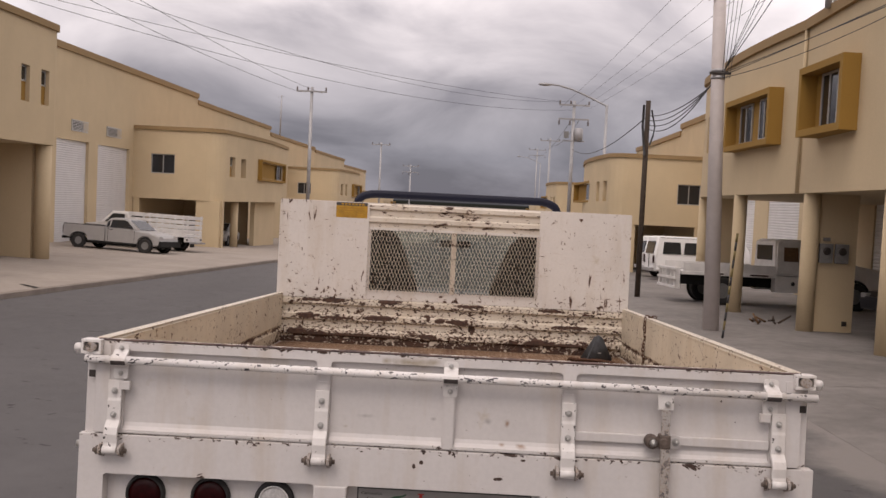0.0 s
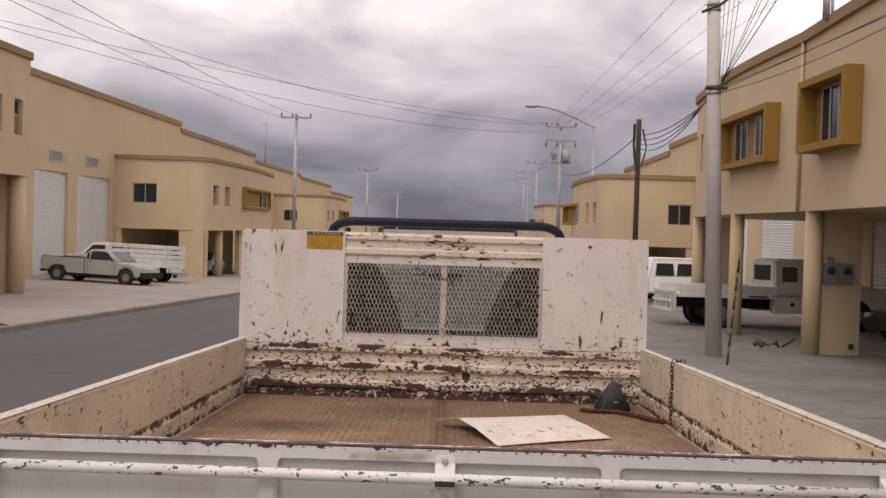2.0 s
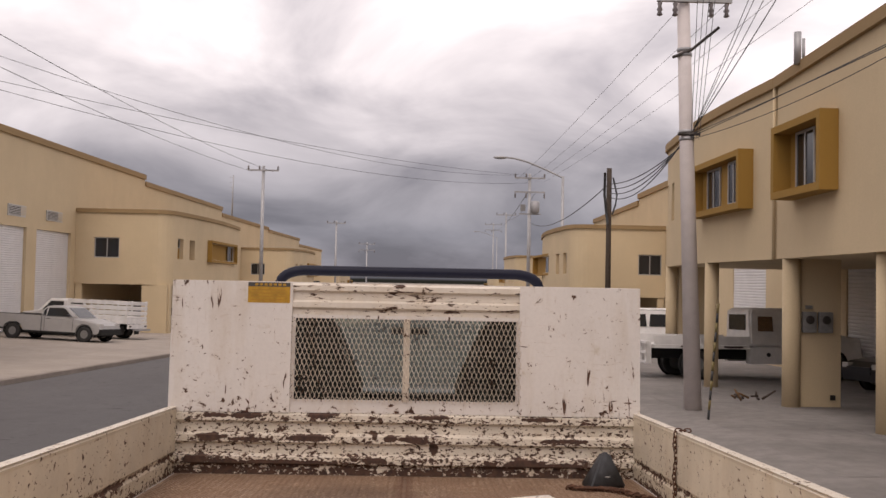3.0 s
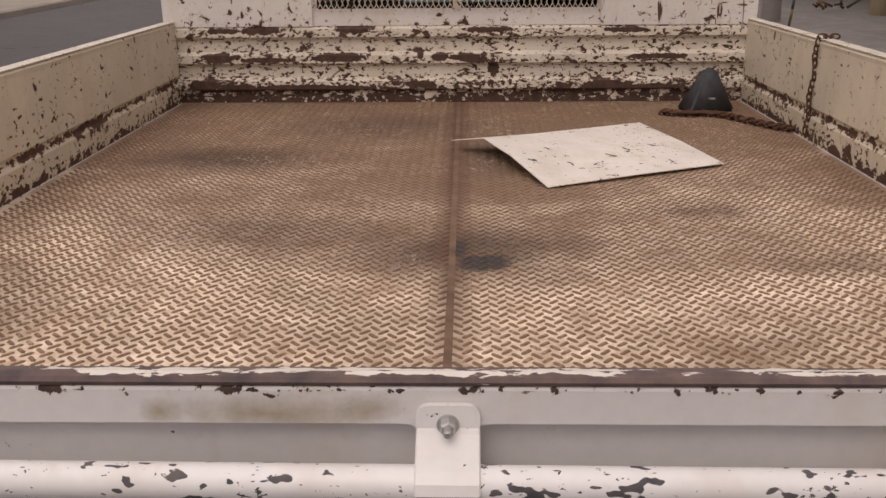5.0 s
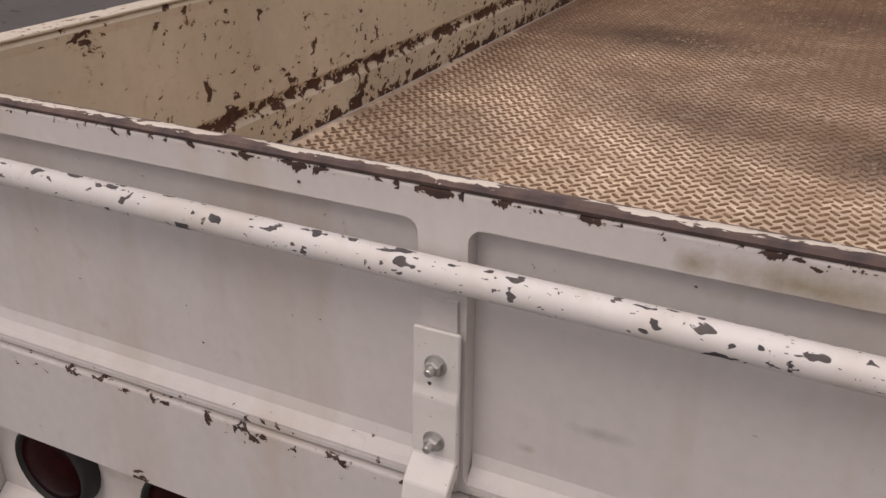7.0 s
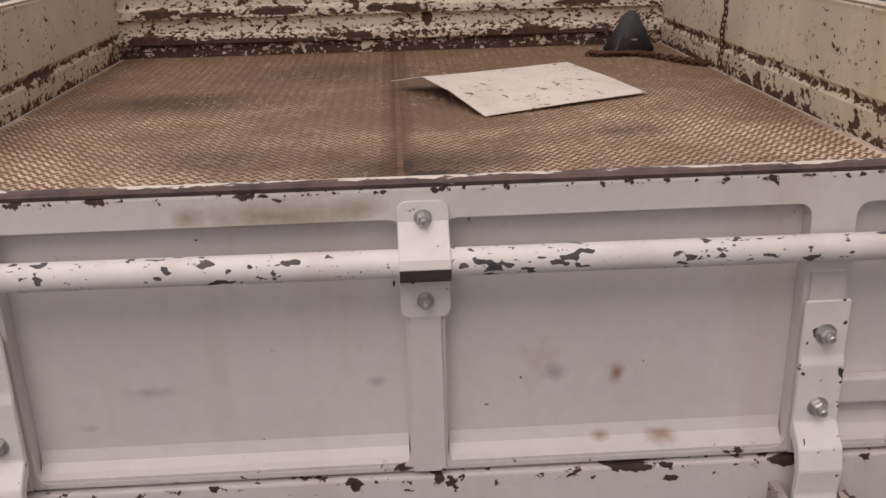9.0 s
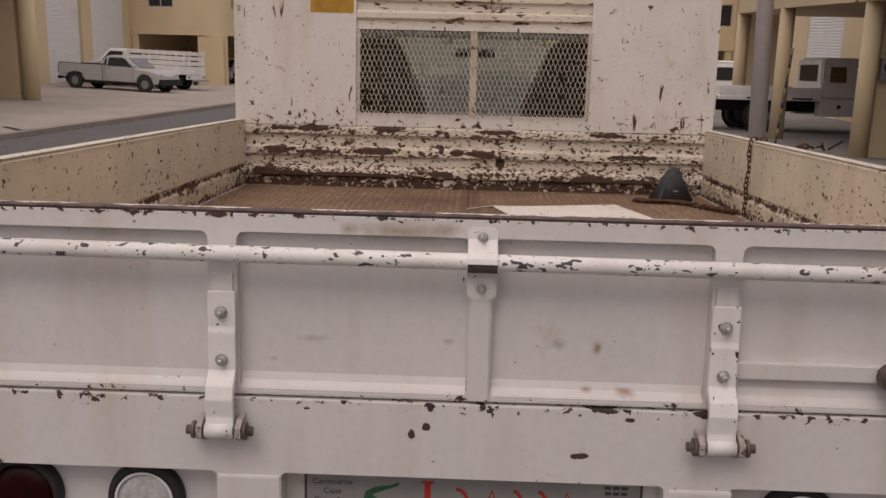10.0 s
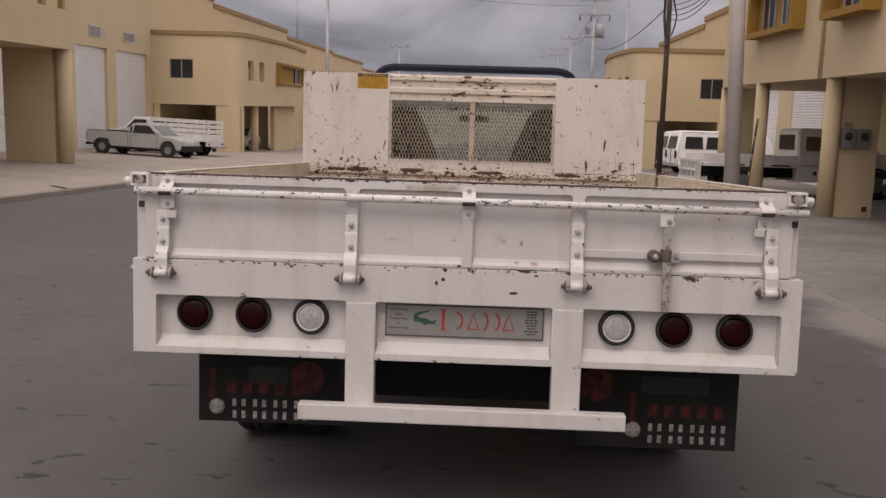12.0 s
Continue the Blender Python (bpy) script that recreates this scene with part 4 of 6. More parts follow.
guard = part("window_guard", boxes((-0.604, 0.581, 3.258, 3.266, 1.34, 1.408), (-0.604, 0.581, 3.258, 3.266, 1.826, 1.845), (-0.604, -0.585, 3.258, 3.266, 1.408, 1.826), (0.566, 0.581, 3.258, 3.266, 1.408, 1.826)), M_sheet, truck, "barred window with expanded-metal guard")
part("window_bar", boxes((-0.024, 0.010, 3.252, 3.262, 1.402, 1.83), bev=0.002), M_mesh, truck)
part("headboard_frame", boxes((-1.226, 1.216, 3.274, 3.31, 2.0, 2.014), (-1.226, -1.20, 3.274, 3.31, 1.02, 2.0), (1.19, 1.216, 3.274, 3.31, 1.02, 2.0)), M_sheet, truck)


def expanded_mesh():
    """Expanded-metal guard: zigzag strands that meet in pairs."""
    p, q = 0.0116, 0.056
    n = int(1.19 / p)
    for i in range(n + 1):
        x = -0.598 + p * i
        pts = []
        z = 1.398
        k = 0
        while z < 1.842:
            d = p * 0.42 * (1 if (k // 2 + i) % 2 else -1)
            pts.append((x + d, 3.247 - (0.003 if k % 2 else 0), z))
            z += q * (0.20 if k % 2 == 0 else 0.30)
            k += 1
        part("strand", sweep(bmesh.new(), pts, 0.0021, 4), M_mesh, guard)


expanded_mesh()
part("sticker", boxes((-0.836, -0.618, 3.2468, 3.2478, 1.902, 2.008)), M_yellow, truck, "faded yellow warning sticker")
part("sticker_band", boxes((-0.836, -0.618, 3.2458, 3.2466, 1.986, 2.008)), M_ink_dark, truck)
bm = bmesh.new()
for k in range(7):
    box(bm, -0.80 + 0.024 * k, -0.784 + 0.024 * k, 3.2450, 3.2456, 1.991, 2.003)
part("sticker_print", bm, M_yellow, truck)
bm = bmesh.new()
for k in range(4):
    box(bm, -0.82, -0.65 + 0.01 * (k % 2), 3.2460, 3.2466, 1.915 + 0.017 * k, 1.920 + 0.017 * k)
part("sticker_lines", bm, plain("faded_yellow_print", (0.40, 0.20, 0.015), 0.6), truck)

# cab behind the headboard, roof rack tube
cab = part("cab", boxes((-0.93, 0.93, 3.50, 3.56, 0.62, 1.38), (-0.93, 0.93, 3.50, 3.56, 1.84, 1.90), (-0.93, -0.66, 3.50, 3.56, 1.38, 1.84), (0.66, 0.93, 3.50, 3.56, 1.38, 1.84)), M_cabwhite, truck, "white cab")
part("roof", boxes((-0.93, 0.93, 3.561, 4.85, 1.86, 1.91), bev=0.015), M_cabwhite, cab)
for s in (-1, 1):
    part("door", boxes((min(s * 0.90, s * 0.95), max(s * 0.90, s * 0.95), 3.561, 5.2, 0.62, 1.36), bev=0.01), M_cabwhite, cab)
    part("door_glass", boxes((min(s * 0.915, s * 0.921), max(s * 0.915, s * 0.921), 3.7, 4.8, 1.36, 1.86)), M_cabglass, cab)
    part("pillar", extrude(bmesh.new(), [(5.15, 1.36), (5.25, 1.36), (4.85, 1.88), (4.75, 1.88)], s * 0.90 - 0.03, s * 0.90 + 0.03, "x"), M_cabdark, cab)
    # seat back with a sloping inner edge
    seat = [(s * 0.30, 1.10), (s * 0.30, 1.42), (s * 0.46, 1.78), (s * 0.52, 1.84), (s * 0.86, 1.84), (s * 0.90, 1.66), (s * 0.90, 1.10)]
    part("seat_back", extrude(bmesh.new(), [(s * 0.29, 1.0), (s * 0.29, 1.40), (s * 0.42, 1.66), (s * 0.47, 1.66), (s * 0.36, 1.42), (s * 0.36, 1.0)], 4.20, 4.30, "y"), M_cabdark, cab)
    part("seat", extrude(bmesh.new(), seat, 4.34, 4.48, "y"), plain("grey_seat_cloth", (0.045, 0.045, 0.047), 0.95, 0, 0.2, 20), cab)
part("rear_glass", boxes((-0.66, 0.66, 3.525, 3.531, 1.38, 1.84)), M_cabglass, cab)
part("windscreen", extrude(bmesh.new(), [(5.18, 1.36), (5.186, 1.36), (4.806, 1.86), (4.80, 1.86)], -0.88, 0.88, "x"), M_cabglass, cab)
part("dashboard", boxes((-0.9, 0.9, 4.95, 5.3, 1.1, 1.33), bev=0.03), M_cabdark, cab)
part("mirror", boxes((-0.13, 0.13, 4.66, 4.69, 1.73, 1.785), bev=0.008), M_cabdark, cab)
part("cab_floor", boxes((-0.9, 0.9, 3.561, 5.6, 0.60, 0.66)), M_chassis, cab)
part("bonnet", boxes((-0.88, 0.88, 5.25, 6.75, 0.70, 1.22), bev=0.08), M_cabwhite, cab)
rack_pts = []
for k in range(8):
    a = math.pi / 2 * k / 7
    rack_pts.append((-0.605 - 0.145 * math.cos(a) - 0.0, 3.80, 2.035 + 0.070 * math.sin(a)))
rack_pts = [(-0.80, 3.80, 1.90), (-0.775, 3.80, 2.0)] + rack_pts + [(-p[0], p[1], p[2]) for p in reversed(rack_pts)] + [(0.775, 3.80, 2.0), (0.80, 3.80, 1.90)]
smooth_mesh(part("roof_bar", sweep(bmesh.new(), rack_pts, 0.030, 14), M_rack, truck, "dark blue tubular roof bar"))

# things lying in the bed
bm = bmesh.new()
top = [(0.085, 2.235, 0.058), (0.25, 2.375, 0.042), (0.658, 2.690, 0.018), (0.745, 2.39, 0.012), (0.806, 2.092, 0.008), (0.53, 1.955, 0.010), (0.256, 1.832, 0.004), (0.165, 2.025, 0.046)]
ring_t = [bm.verts.new((x, y, 1.0235 + z)) for x, y, z in top]
mid = bm.verts.new((0.46, 2.235, 1.050))
for i in range(8):
    bm.faces.new((ring_t[i], ring_t[(i + 1) % 8], mid))
# the raised corner ends in a bent tip
tip = bm.verts.new((-0.018, 2.345, 1.052))
bm.faces.new((tip, ring_t[1], ring_t[0]))
bmesh.ops.recalc_face_normals(bm, faces=bm.faces[:])
bmesh.ops.solidify(bm, geom=bm.faces[:], thickness=0.0025)
loose = solid("metal_sheet", bm, M_loose, "bent loose white metal sheet lying on the truck bed", "metal sheet", "", TRUCK)

cone = thing("wheel_chock", "dark grey rubber wheel chock standing on the truck bed", "wheel chock", "", TRUCK @ pose(0.985, 3.035, 1.0225, 0, 0, 12))
bm = bmesh.new()
base = [(-0.098, -0.055), (0.098, -0.055), (0.098, 0.075), (-0.098, 0.075)]
topq = [(-0.015, 0.0), (0.038, 0.0), (0.032, 0.045), (-0.010, 0.045)]
a = [bm.verts.new((x, y, 0)) for x, y in base]
b = [bm.verts.new((x * 0.75 + 0.004, y, 0.165)) for x, y in topq]
bm.faces.new(a[::-1])
bm.faces.new(b)
for i in range(4):
    bm.faces.new((a[i], a[(i + 1) % 4], b[(i + 1) % 4], b[i]))
bmesh.ops.bevel(bm, geom=bm.edges[:], offset=0.010, segments=2, affect="EDGES")
smooth_mesh(part("block", bm, M_conerubber, cone))
part("slot", boxes((-0.012, 0.014, -0.043, -0.030, 0.050, 0.056)), M_ink_white, cone)


def link(m, r=0.0042, a=0.016, b=0.0085):
    """One oval chain link."""
    bm = bmesh.new()
    n = 12
    pts = [m @ Vector((b * math.cos(2 * math.pi * k / n), 0, a * math.sin(2 * math.pi * k / n))) for k in range(n + 1)]
    sweep(bm, pts, r * 0.75, 6, cap=False)
    return bm


chain = thing("chain", "rusty steel chain hung over the side board", "chain", "", TRUCK)
z = 1.350
k = 0
while z > 1.045:
    m = Matrix.Translation((1.174 - 0.004 * math.sin(k), 2.444 + 0.0015 * k, z)) @ Matrix.Rotation(radians(90 * (k % 2) + 20), 4, "Z")
    part("link", link(m), M_rustchain, chain)
    z -= 0.0225
    k += 1
for k in range(3):
    m = Matrix.Translation((1.186 + 0.02 * k, 2.444, 1.3675)) @ Matrix.Rotation(radians(90), 4, "Y") @ Matrix.Rotation(radians(90 * (k % 2)), 4, "Z")
    part("link", link(m), M_rustchain, chain)
pile = thing("chain", "tangled rusty chain lying round the wheel chock", "chain", "", TRUCK)
for k in range(34):
    t = k / 33
    x = 0.80 + 0.38 * t
    y = 2.945 - 0.03 * math.sin(t * 9) - 0.33 * t * t
    m = Matrix.Translation((x, y, 1.031 + 0.003 * (k % 2))) @ Matrix.Rotation(radians(90), 4, "Y") @ Matrix.Rotation(radians(70 * (k % 2) + random.uniform(-20, 20)), 4, "Z") @ Matrix.Rotation(random.uniform(-0.5, 0.5), 4, "Y")
    part("link", link(m, 0.0075, 0.019, 0.0115), M_rustchain, pile)


# ---- buildings ----
def front(s, v):
    """x of the building line at v along the street: s is -1 on the left, 1 on the right."""
    return (-15.45 if s < 0 else 6.95) + LEAN * v


def cut(ob, *rows):
    """Cuts boxes out of a mesh."""
    me = bpy.data.meshes.new("cutter")
    bm = boxes(*rows)
    bm.to_mesh(me)
    bm.free()
    cutter = new("cutter", me)
    mod = ob.modifiers.new("cut", "BOOLEAN")
    mod.operation, mod.object, mod.solver = "DIFFERENCE", cutter, "EXACT"
    dg = bpy.context.evaluated_depsgraph_get()
    done = bpy.data.meshes.new_from_object(ob.evaluated_get(dg))
    ob.modifiers.remove(mod)
    old, ob.data = ob.data, done
    bpy.data.meshes.remove(old)
    bpy.data.objects.remove(cutter)
    bpy.data.meshes.remove(me)
    return ob


def ring(s, v0, v1, depth, r0, r1, bulge, off=0.0, dx=0.0):
    """Footprint of a front block: rounded street corners, a softly bowed front; off: outward offset."""
    pts = [(depth, v0 - off), ]
    for k in range(7):
        a = math.pi / 2 * k / 6
        pts.append((r0 - (r0 + off) * math.sin(a), v0 + r0 - (r0 + off) * math.cos(a)))
    n = 10
    for k in range(1, n):
        t = k / n
        pts.append((-off - bulge * math.sin(math.pi * t), v0 + r0 + (v1 - r1 - v0 - r0) * t))
    for k in range(7):
        a = math.pi / 2 * k / 6
        pts.append((r1 - (r1 + off) * math.cos(a), v1 - r1 + (r1 + off) * math.sin(a)))
    pts.append((depth, v1 + off))
    return [(front(s, v) + dx + s * u, v) for u, v in pts]


def window(parent, s, u, v0, v1, z0, z1, dx=0.0, bars=1, facing="street"):
    """An aluminium window: frame and panes. facing street: in a wall along the street; facing side: in a wall across it, v0 and v1 then count inward."""
    win = None
    rows, panes = [], []
    w = 0.05
    n = bars + 1
    cuts = [v0 + (v1 - v0) * k / n for k in range(n + 1)]
    for k, c in enumerate(cuts):
        a = c if k == 0 else c - w / 2 if k < n else c - w
        rows.append((a, a + w, z0, z1))
    rows += [(v0 + w, v1 - w, z0, z0 + w), (v0 + w, v1 - w, z1 - w, z1)]

    def put(bm, a, b, c, d, lo, hi):
        if facing == "street":
            x = front(s, (v0 + v1) / 2) + dx
            xs = sorted((x + s * (u + lo), x + s * (u + hi)))
            box(bm, xs[0], xs[1], a, b, c, d)
        else:
            x = front(s, u) + dx
            xs = sorted((x + s * a, x + s * b))
            box(bm, xs[0], xs[1], u + lo, u + hi, c, d)
    bm = bmesh.new()
    for r in rows:
        put(bm, *r, 0.0, 0.05)
    win = part("window", bm, M_winframe, parent, "aluminium window with dark panes")
    for a, b in zip(cuts, cuts[1:]):
        bm = bmesh.new()
        put(bm, a + 0.012, b - 0.012, z0 + 0.02, z1 - 0.02, 0.02, 0.032)
        part("pane", bm, M_pane, win)
    return win


def slit(parent, s, v, w, z0, z1, u=0.0, dx=0.0):
    """A narrow window: glass above, an ochre panel below."""
    x = front(s, v) + dx
    mid = z0 + (z1 - z0) * 0.55
    xs = sorted((x + s * (u + 0.13), x + s * (u + 0.16)))
    p = part("slit_panel", boxes((xs[0], xs[1], v, v + w, z0, mid)), M_ochre, parent, "ochre panel under the narrow window")
    window(parent, s, u + 0.11, v + 0.01, v + w - 0.01, mid, z1 - 0.01, dx, 0)
    return p


def bay(parent, s, va, vb, z0, z1, out, panes, dx=0.0, u0=0.0):
    """A box frame that stands out from the wall round its windows."""
    x = front(s, (va + vb) / 2) + dx
    t = 0.14

    def X(a, b):
        return sorted((x + s * a, x + s * b))
    a, b = X(-out, 0.48 + u0)
    rows = [(a, b, va, vb, z0, z0 + t), (a, b, va, vb, z1 - t, z1), (a, b, va, va + t, z0 + t, z1 - t), (a, b, vb - t, vb, z0 + t, z1 - t)]
    frame_ob = part("bay_frame", boxes(*rows), M_ochre, parent, "ochre box frame round the window")
    a, b = X(0.10 + u0, 0.24 + u0)
    part("bay_panel", boxes((a, b, va + t, vb - t, z0 + t, z1 - t)), M_ochre, frame_ob)
    for p, q in panes:
        window(parent, s, 0.04 + u0, va + p, va + q, z0 + t + 0.02, z1 - t - 0.02, dx, 1)
    return frame_ob


def house(label, s, v0, v1, depth, zo, zr, r0, r1, bulge, dx=0.0):
    """Front block of a warehouse: the upper storey on columns, with its cornice."""
    h = thing("warehouse_building", label, "building", "warehouse fronts along the street")
    bm = extrude(bmesh.new(), ring(s, v0, v1, depth, r0, r1, bulge, 0, dx), zo, zr - 0.02, "z")
    wall = part("wall", bm, M_wall, h)
    bm = extrude(bmesh.new(), ring(s, v0, v1, depth, r0, r1, bulge, 0.09, dx), zr - 0.17, zr + 0.05, "z")
    part("cornice", bm, M_cornice, h, "ochre cornice along the roof edge")
    return h, wall


def column(parent, x, y, r, z1, z0=None):
    return part("column", tubes(((x, y, gz(y) - 0.1 if z0 is None else z0), (x, y, z1), r), seg=20), M_wall, parent)


def slab(parent, name, x0, x1, y0, y1, z1, material=None, label=""):
    """A wall from the ground up."""
    return part(name, boxes((min(x0, x1), max(x0, x1), y0, y1, gz(y1) - 0.1, z1)), material or M_wall, parent, label)


def roller(parent, x, y0, y1, z0, z1, s):
    """A ribbed roller shutter in a wall along the street."""
    bm = bmesh.new()
    pts = []
    n = int((z1 - z0) / 0.11)
    for k in range(n):
        z = z0 + (z1 - z0) * k / n
        h = (z1 - z0) / n
        pts += [(0.0, z), (-0.022, z + h * 0.25), (-0.022, z + h * 0.75)]
    pts.append((0.0, z1))
    outline = [(x + s * u, z) for u, z in pts] + [(x + s * 0.03, z1), (x + s * 0.03, z0)]
    extrude(bm, outline, y0, y1, "y")
    return part("roller_door", bm, M_slat, parent, "closed white ribbed roller shutter")


def louver(parent, s, x, y0, y1, z0, z1):
    a, b = sorted((x - s * 0.03, x + s * 0.02))
    t = 0.05
    vent = part("vent", boxes((a, b, y0, y1, z0, z0 + t), (a, b, y0, y1, z1 - t, z1), (a, b, y0, y0 + t, z0 + t, z1 - t), (a, b, y1 - t, y1, z0 + t, z1 - t)), M_louver, parent, "grey louvred wall vent")
    part("backing", boxes((min(x, x - s * 0.012), max(x, x - s * 0.012), y0 + t, y1 - t, z0 + t, z1 - t)), M_darksteel, vent)
    n = 6
    for k in range(n):
        z = z0 + t + (z1 - z0 - 2 * t) * k / n
        bm = boxes((min(x - s * 0.03, x - s * 0.014), max(x - s * 0.03, x - s * 0.014), y0 + t, y1 - t, z + 0.02, z + (z1 - z0 - 2 * t) / n - 0.02))
        part("slat", bm, M_louver, vent)
    return vent


def hall(label, s, depth, steps, doors, louvers=(), lo=None):
    """The tall hall behind the fronts: a long wall with stepped parapets and roller doors. steps: (v0, v1, top)."""
    h = thing("warehouse_hall", label, "building", "warehouse halls along the street")
    for v0, v1, top in steps:
        n0, n1 = front(s, v0) + s * depth, front(s, v1) + s * depth
        bm = extrude(bmesh.new(), [(n0, v0), (n1, v1), (n1 + s * 18, v1), (n0 + s * 18, v0)], gz(v1) - 0.2, top - 0.05, "z")
        wall = part("wall", bm, M_wall, h)
        mine = [d for d in doors if v0 < d[0] < v1]
        if mine:
            rows = []
            for a, b, z0, z1 in mine:
                x = front(s, (a + b) / 2) + s * depth
                p, q = sorted((x - s * 0.4, x + s * 0.16))
                rows.append((p, q, a, b, z0 - 0.15, z1))
            cut(wall, *rows)
            for a, b, z0, z1 in mine:
                roller(h, front(s, (a + b) / 2) + s * (depth + 0.12), a, b, z0, z1, s)
        o = 0.1
        bm = extrude(bmesh.new(), [(n0 - s * o, v0), (n1 - s * o, v1), (n1 + s * 0.35, v1), (n0 + s * 0.35, v0)], top - 0.32, top, "z")
        part("cornice", bm, M_cornice, h, "ochre cornice along the stepped parapet")
    for a, b, z0, z1 in louvers:
        louver(h, s, front(s, (a + b) / 2) + s * depth, a, b, z0, z1)
    return h


# right side, the fronts beside the truck
house_a, wall_a = house("cream two-storey warehouse front on round columns, ochre window boxes", 1, 17.42, 28.2, 5.3, 2.47, 6.22, 0.05, 1.6, 0.22, 0.0)
cut(wall_a, *[(6.6, 8.15, v, v + w, 3.84, 4.98) for v, w in ((26.8, 0.3), (25.7, 0.42), (24.2, 0.5))], (6.4, 7.72, 18.75, 22.0, 3.78, 4.80))
for v, w, u in ((26.8, 0.3, 0.20), (25.7, 0.42, -0.06), (24.2, 0.5, -0.16)):
    slit(house_a, 1, v, w, 3.85, 4.97, u, 0.0)
bay(house_a, 1, 18.6, 22.15, 3.62, 4.95, 0.68, ((0.5, 1.25), (1.95, 2.95)), 0.20, u0=-0.5)
# the run nearer than v 7 is added unseen, to keep the carport dark
house_b, wall_b = house("cream two-storey warehouse front with an ochre window box over a carport", 1, -14.0, 17.4, 5.3, 2.47, 6.22, 0.05, 0.05, 0.24, 0.0)
cut(wall_b, (6.4, 7.55, 14.45, 16.2, 3.75, 4.85))
bay(house_b, 1, 14.2, 16.4, 3.60, 5.02, 0.66, ((0.85, 1.7),), 0.21, u0=-0.42)
part("downpipe", tubes(((7.44, 17.41, 2.47), (7.44, 17.41, 6.05), 0.035)), M_wall, house_b)
for v in (12.9, 17.0):
    column(house_b, 7.66 if v > 15 else 7.52, v, 0.18, 2.49)
for v in (21.75, 27.2):
    column(house_a, 7.56 if v < 25 else 8.05, v, 0.175, 2.49)
slab(house_b, "partition_wall", 7.66, 8.68, 17.0, 17.2, 2.55)
slab(house_b, "partition_wall", 11.2, 12.25, 17.0, 17.2, 2.55)
# unseen full-depth wall, added to shut light out of the carport
slab(house_b, "partition_wall", 7.75, 12.2, 8.6, 8.8, 2.55)
slab(house_a, "partition_wall", 8.25, 9.1, 27.1, 27.3, 2.55)
for x, w in ((7.86, 0.28), (8.20, 0.28)):
    box_ob = part("meter_box", boxes((x, x + w, 16.90, 17.0, 0.98, 1.40), bev=0.012), M_panel, house_b, "grey electric meter box on the wall")
    part("dial", lathe(bmesh.new(), ((0.085, 0), (0.085, 0.02), (0.06, 0.05)), Matrix.Translation((x + w / 2, 16.90, 1.24)) @ Matrix.Rotation(radians(90), 4, "X"), 20), M_darksteel, box_ob)
part("breaker_box", boxes((7.94, 8.08, 16.95, 17.0, 1.46, 1.53)), M_panel, house_b)
part("outlet_box", boxes((8.46, 8.55, 16.95, 17.0, -0.38, -0.28)), M_darksteel, house_b)
hall("tall cream warehouse hall with a stepped roofline and white roller doors", 1, 5.3, ((-14, 28, 6.2), (28, 56.2, 7.64), (56.2, 73.8, 7.22), (73.8, 92, 6.75), (92, 110, 5.9), (110, 135, 5.0)),
     ((18.2, 21.6, -0.6, 3.7), (22.4, 26.0, -0.8, 3.6), (33, 37, -1.1, 3.0), (39, 43, -1.3, 2.9)))


def unit(label, s, v0, zo, zr, length=15.3, side=(2.85, 4.25)):
    """A front block farther along the street."""
    h, wall = house(label, s, v0, v0 + length, 5.3, zo, zr, 1.0, 0.6, 0.45)
    x = front(s, v0)
    w0, w1 = zr - 2.70, zr - 1.56
    a, b = sorted((x + s * side[0], x + s * side[1]))
    rows = [(a, b, v0 - 0.3, v0 + 0.14, w0, w1)]
    for v in (1.3, 3.2):
        p, q = sorted((x - s * 0.5, x + s * 0.16))
        rows.append((p, q, v0 + v, v0 + v + 0.9, w0 + 0.02, w1 + 0.06))
    p, q = sorted((x - s * 1.4, x + s * 0.2))
    rows.append((p, q, v0 + 6.7, v0 + 14.6, w0 + 0.12, w1 + 0.02))
    cut(wall, *rows)
    window(h, s, v0 + 0.06, side[0], side[1], w0, w1, 0, 1, "side")
    for v in (1.3, 3.2):
        slit(h, s, v0 + v, 0.9, w0 + 0.02, w1 + 0.06, -0.02)
    bay(h, s, v0 + 6.5, v0 + 14.8, w0 - 0.05, w1 + 0.20, 0.55, ((0.9, 3.2), (6.0, 7.6)), u0=-0.3)
    # corner pier, columns and the walls of the carport
    slab(h, "pier", x + s * 0.15, x + s * 1.55, v0 + 0.05, v0 + 0.3, zo + 0.01)
    slab(h, "pier", x + s * 0.05, x + s * 0.35, v0 + 0.31, v0 + 0.75, zo + 0.01)
    slab(h, "pier", front(s, v0 + 8) + s * 0.1, front(s, v0 + 8) + s * 0.4, v0 + 8.0, v0 + 9.6, zo + 0.01)
    slab(h, "partition_wall", x + s * 4.9, x + s * 5.25, v0 + 0.05, v0 + 0.3, zo + 0.01)
    column(h, front(s, v0 + 3.8) + s * 0.3, v0 + 3.8, 0.24, zo + 0.1)
    slab(h, "pier", front(s, v0 + 12) + s * 0.25, front(s, v0 + 12) + s * 0.5, v0 + 9.65, v0 + 14.8, zo + 0.01)
    slab(h, "back_wall", x + s * 0.6, x + s * 5.2, v0 + 9.2, v0 + 9.4, zo + 0.01)
    return h


unit("cream two-storey warehouse front with rounded corner and open carport", -1, 50.5, 1.34, 5.52, 17.5)
unit("distant cream warehouse front with ochre window box", -1, 92.0, 0.5, 4.85)
unit("far cream warehouse front with ochre cornice", -1, 133.0, -1.2, 3.1)
unit("cream two-storey warehouse front with van parked before it", 1, 49.0, 1.18, 5.12, 15.3, (3.8, 5.1))
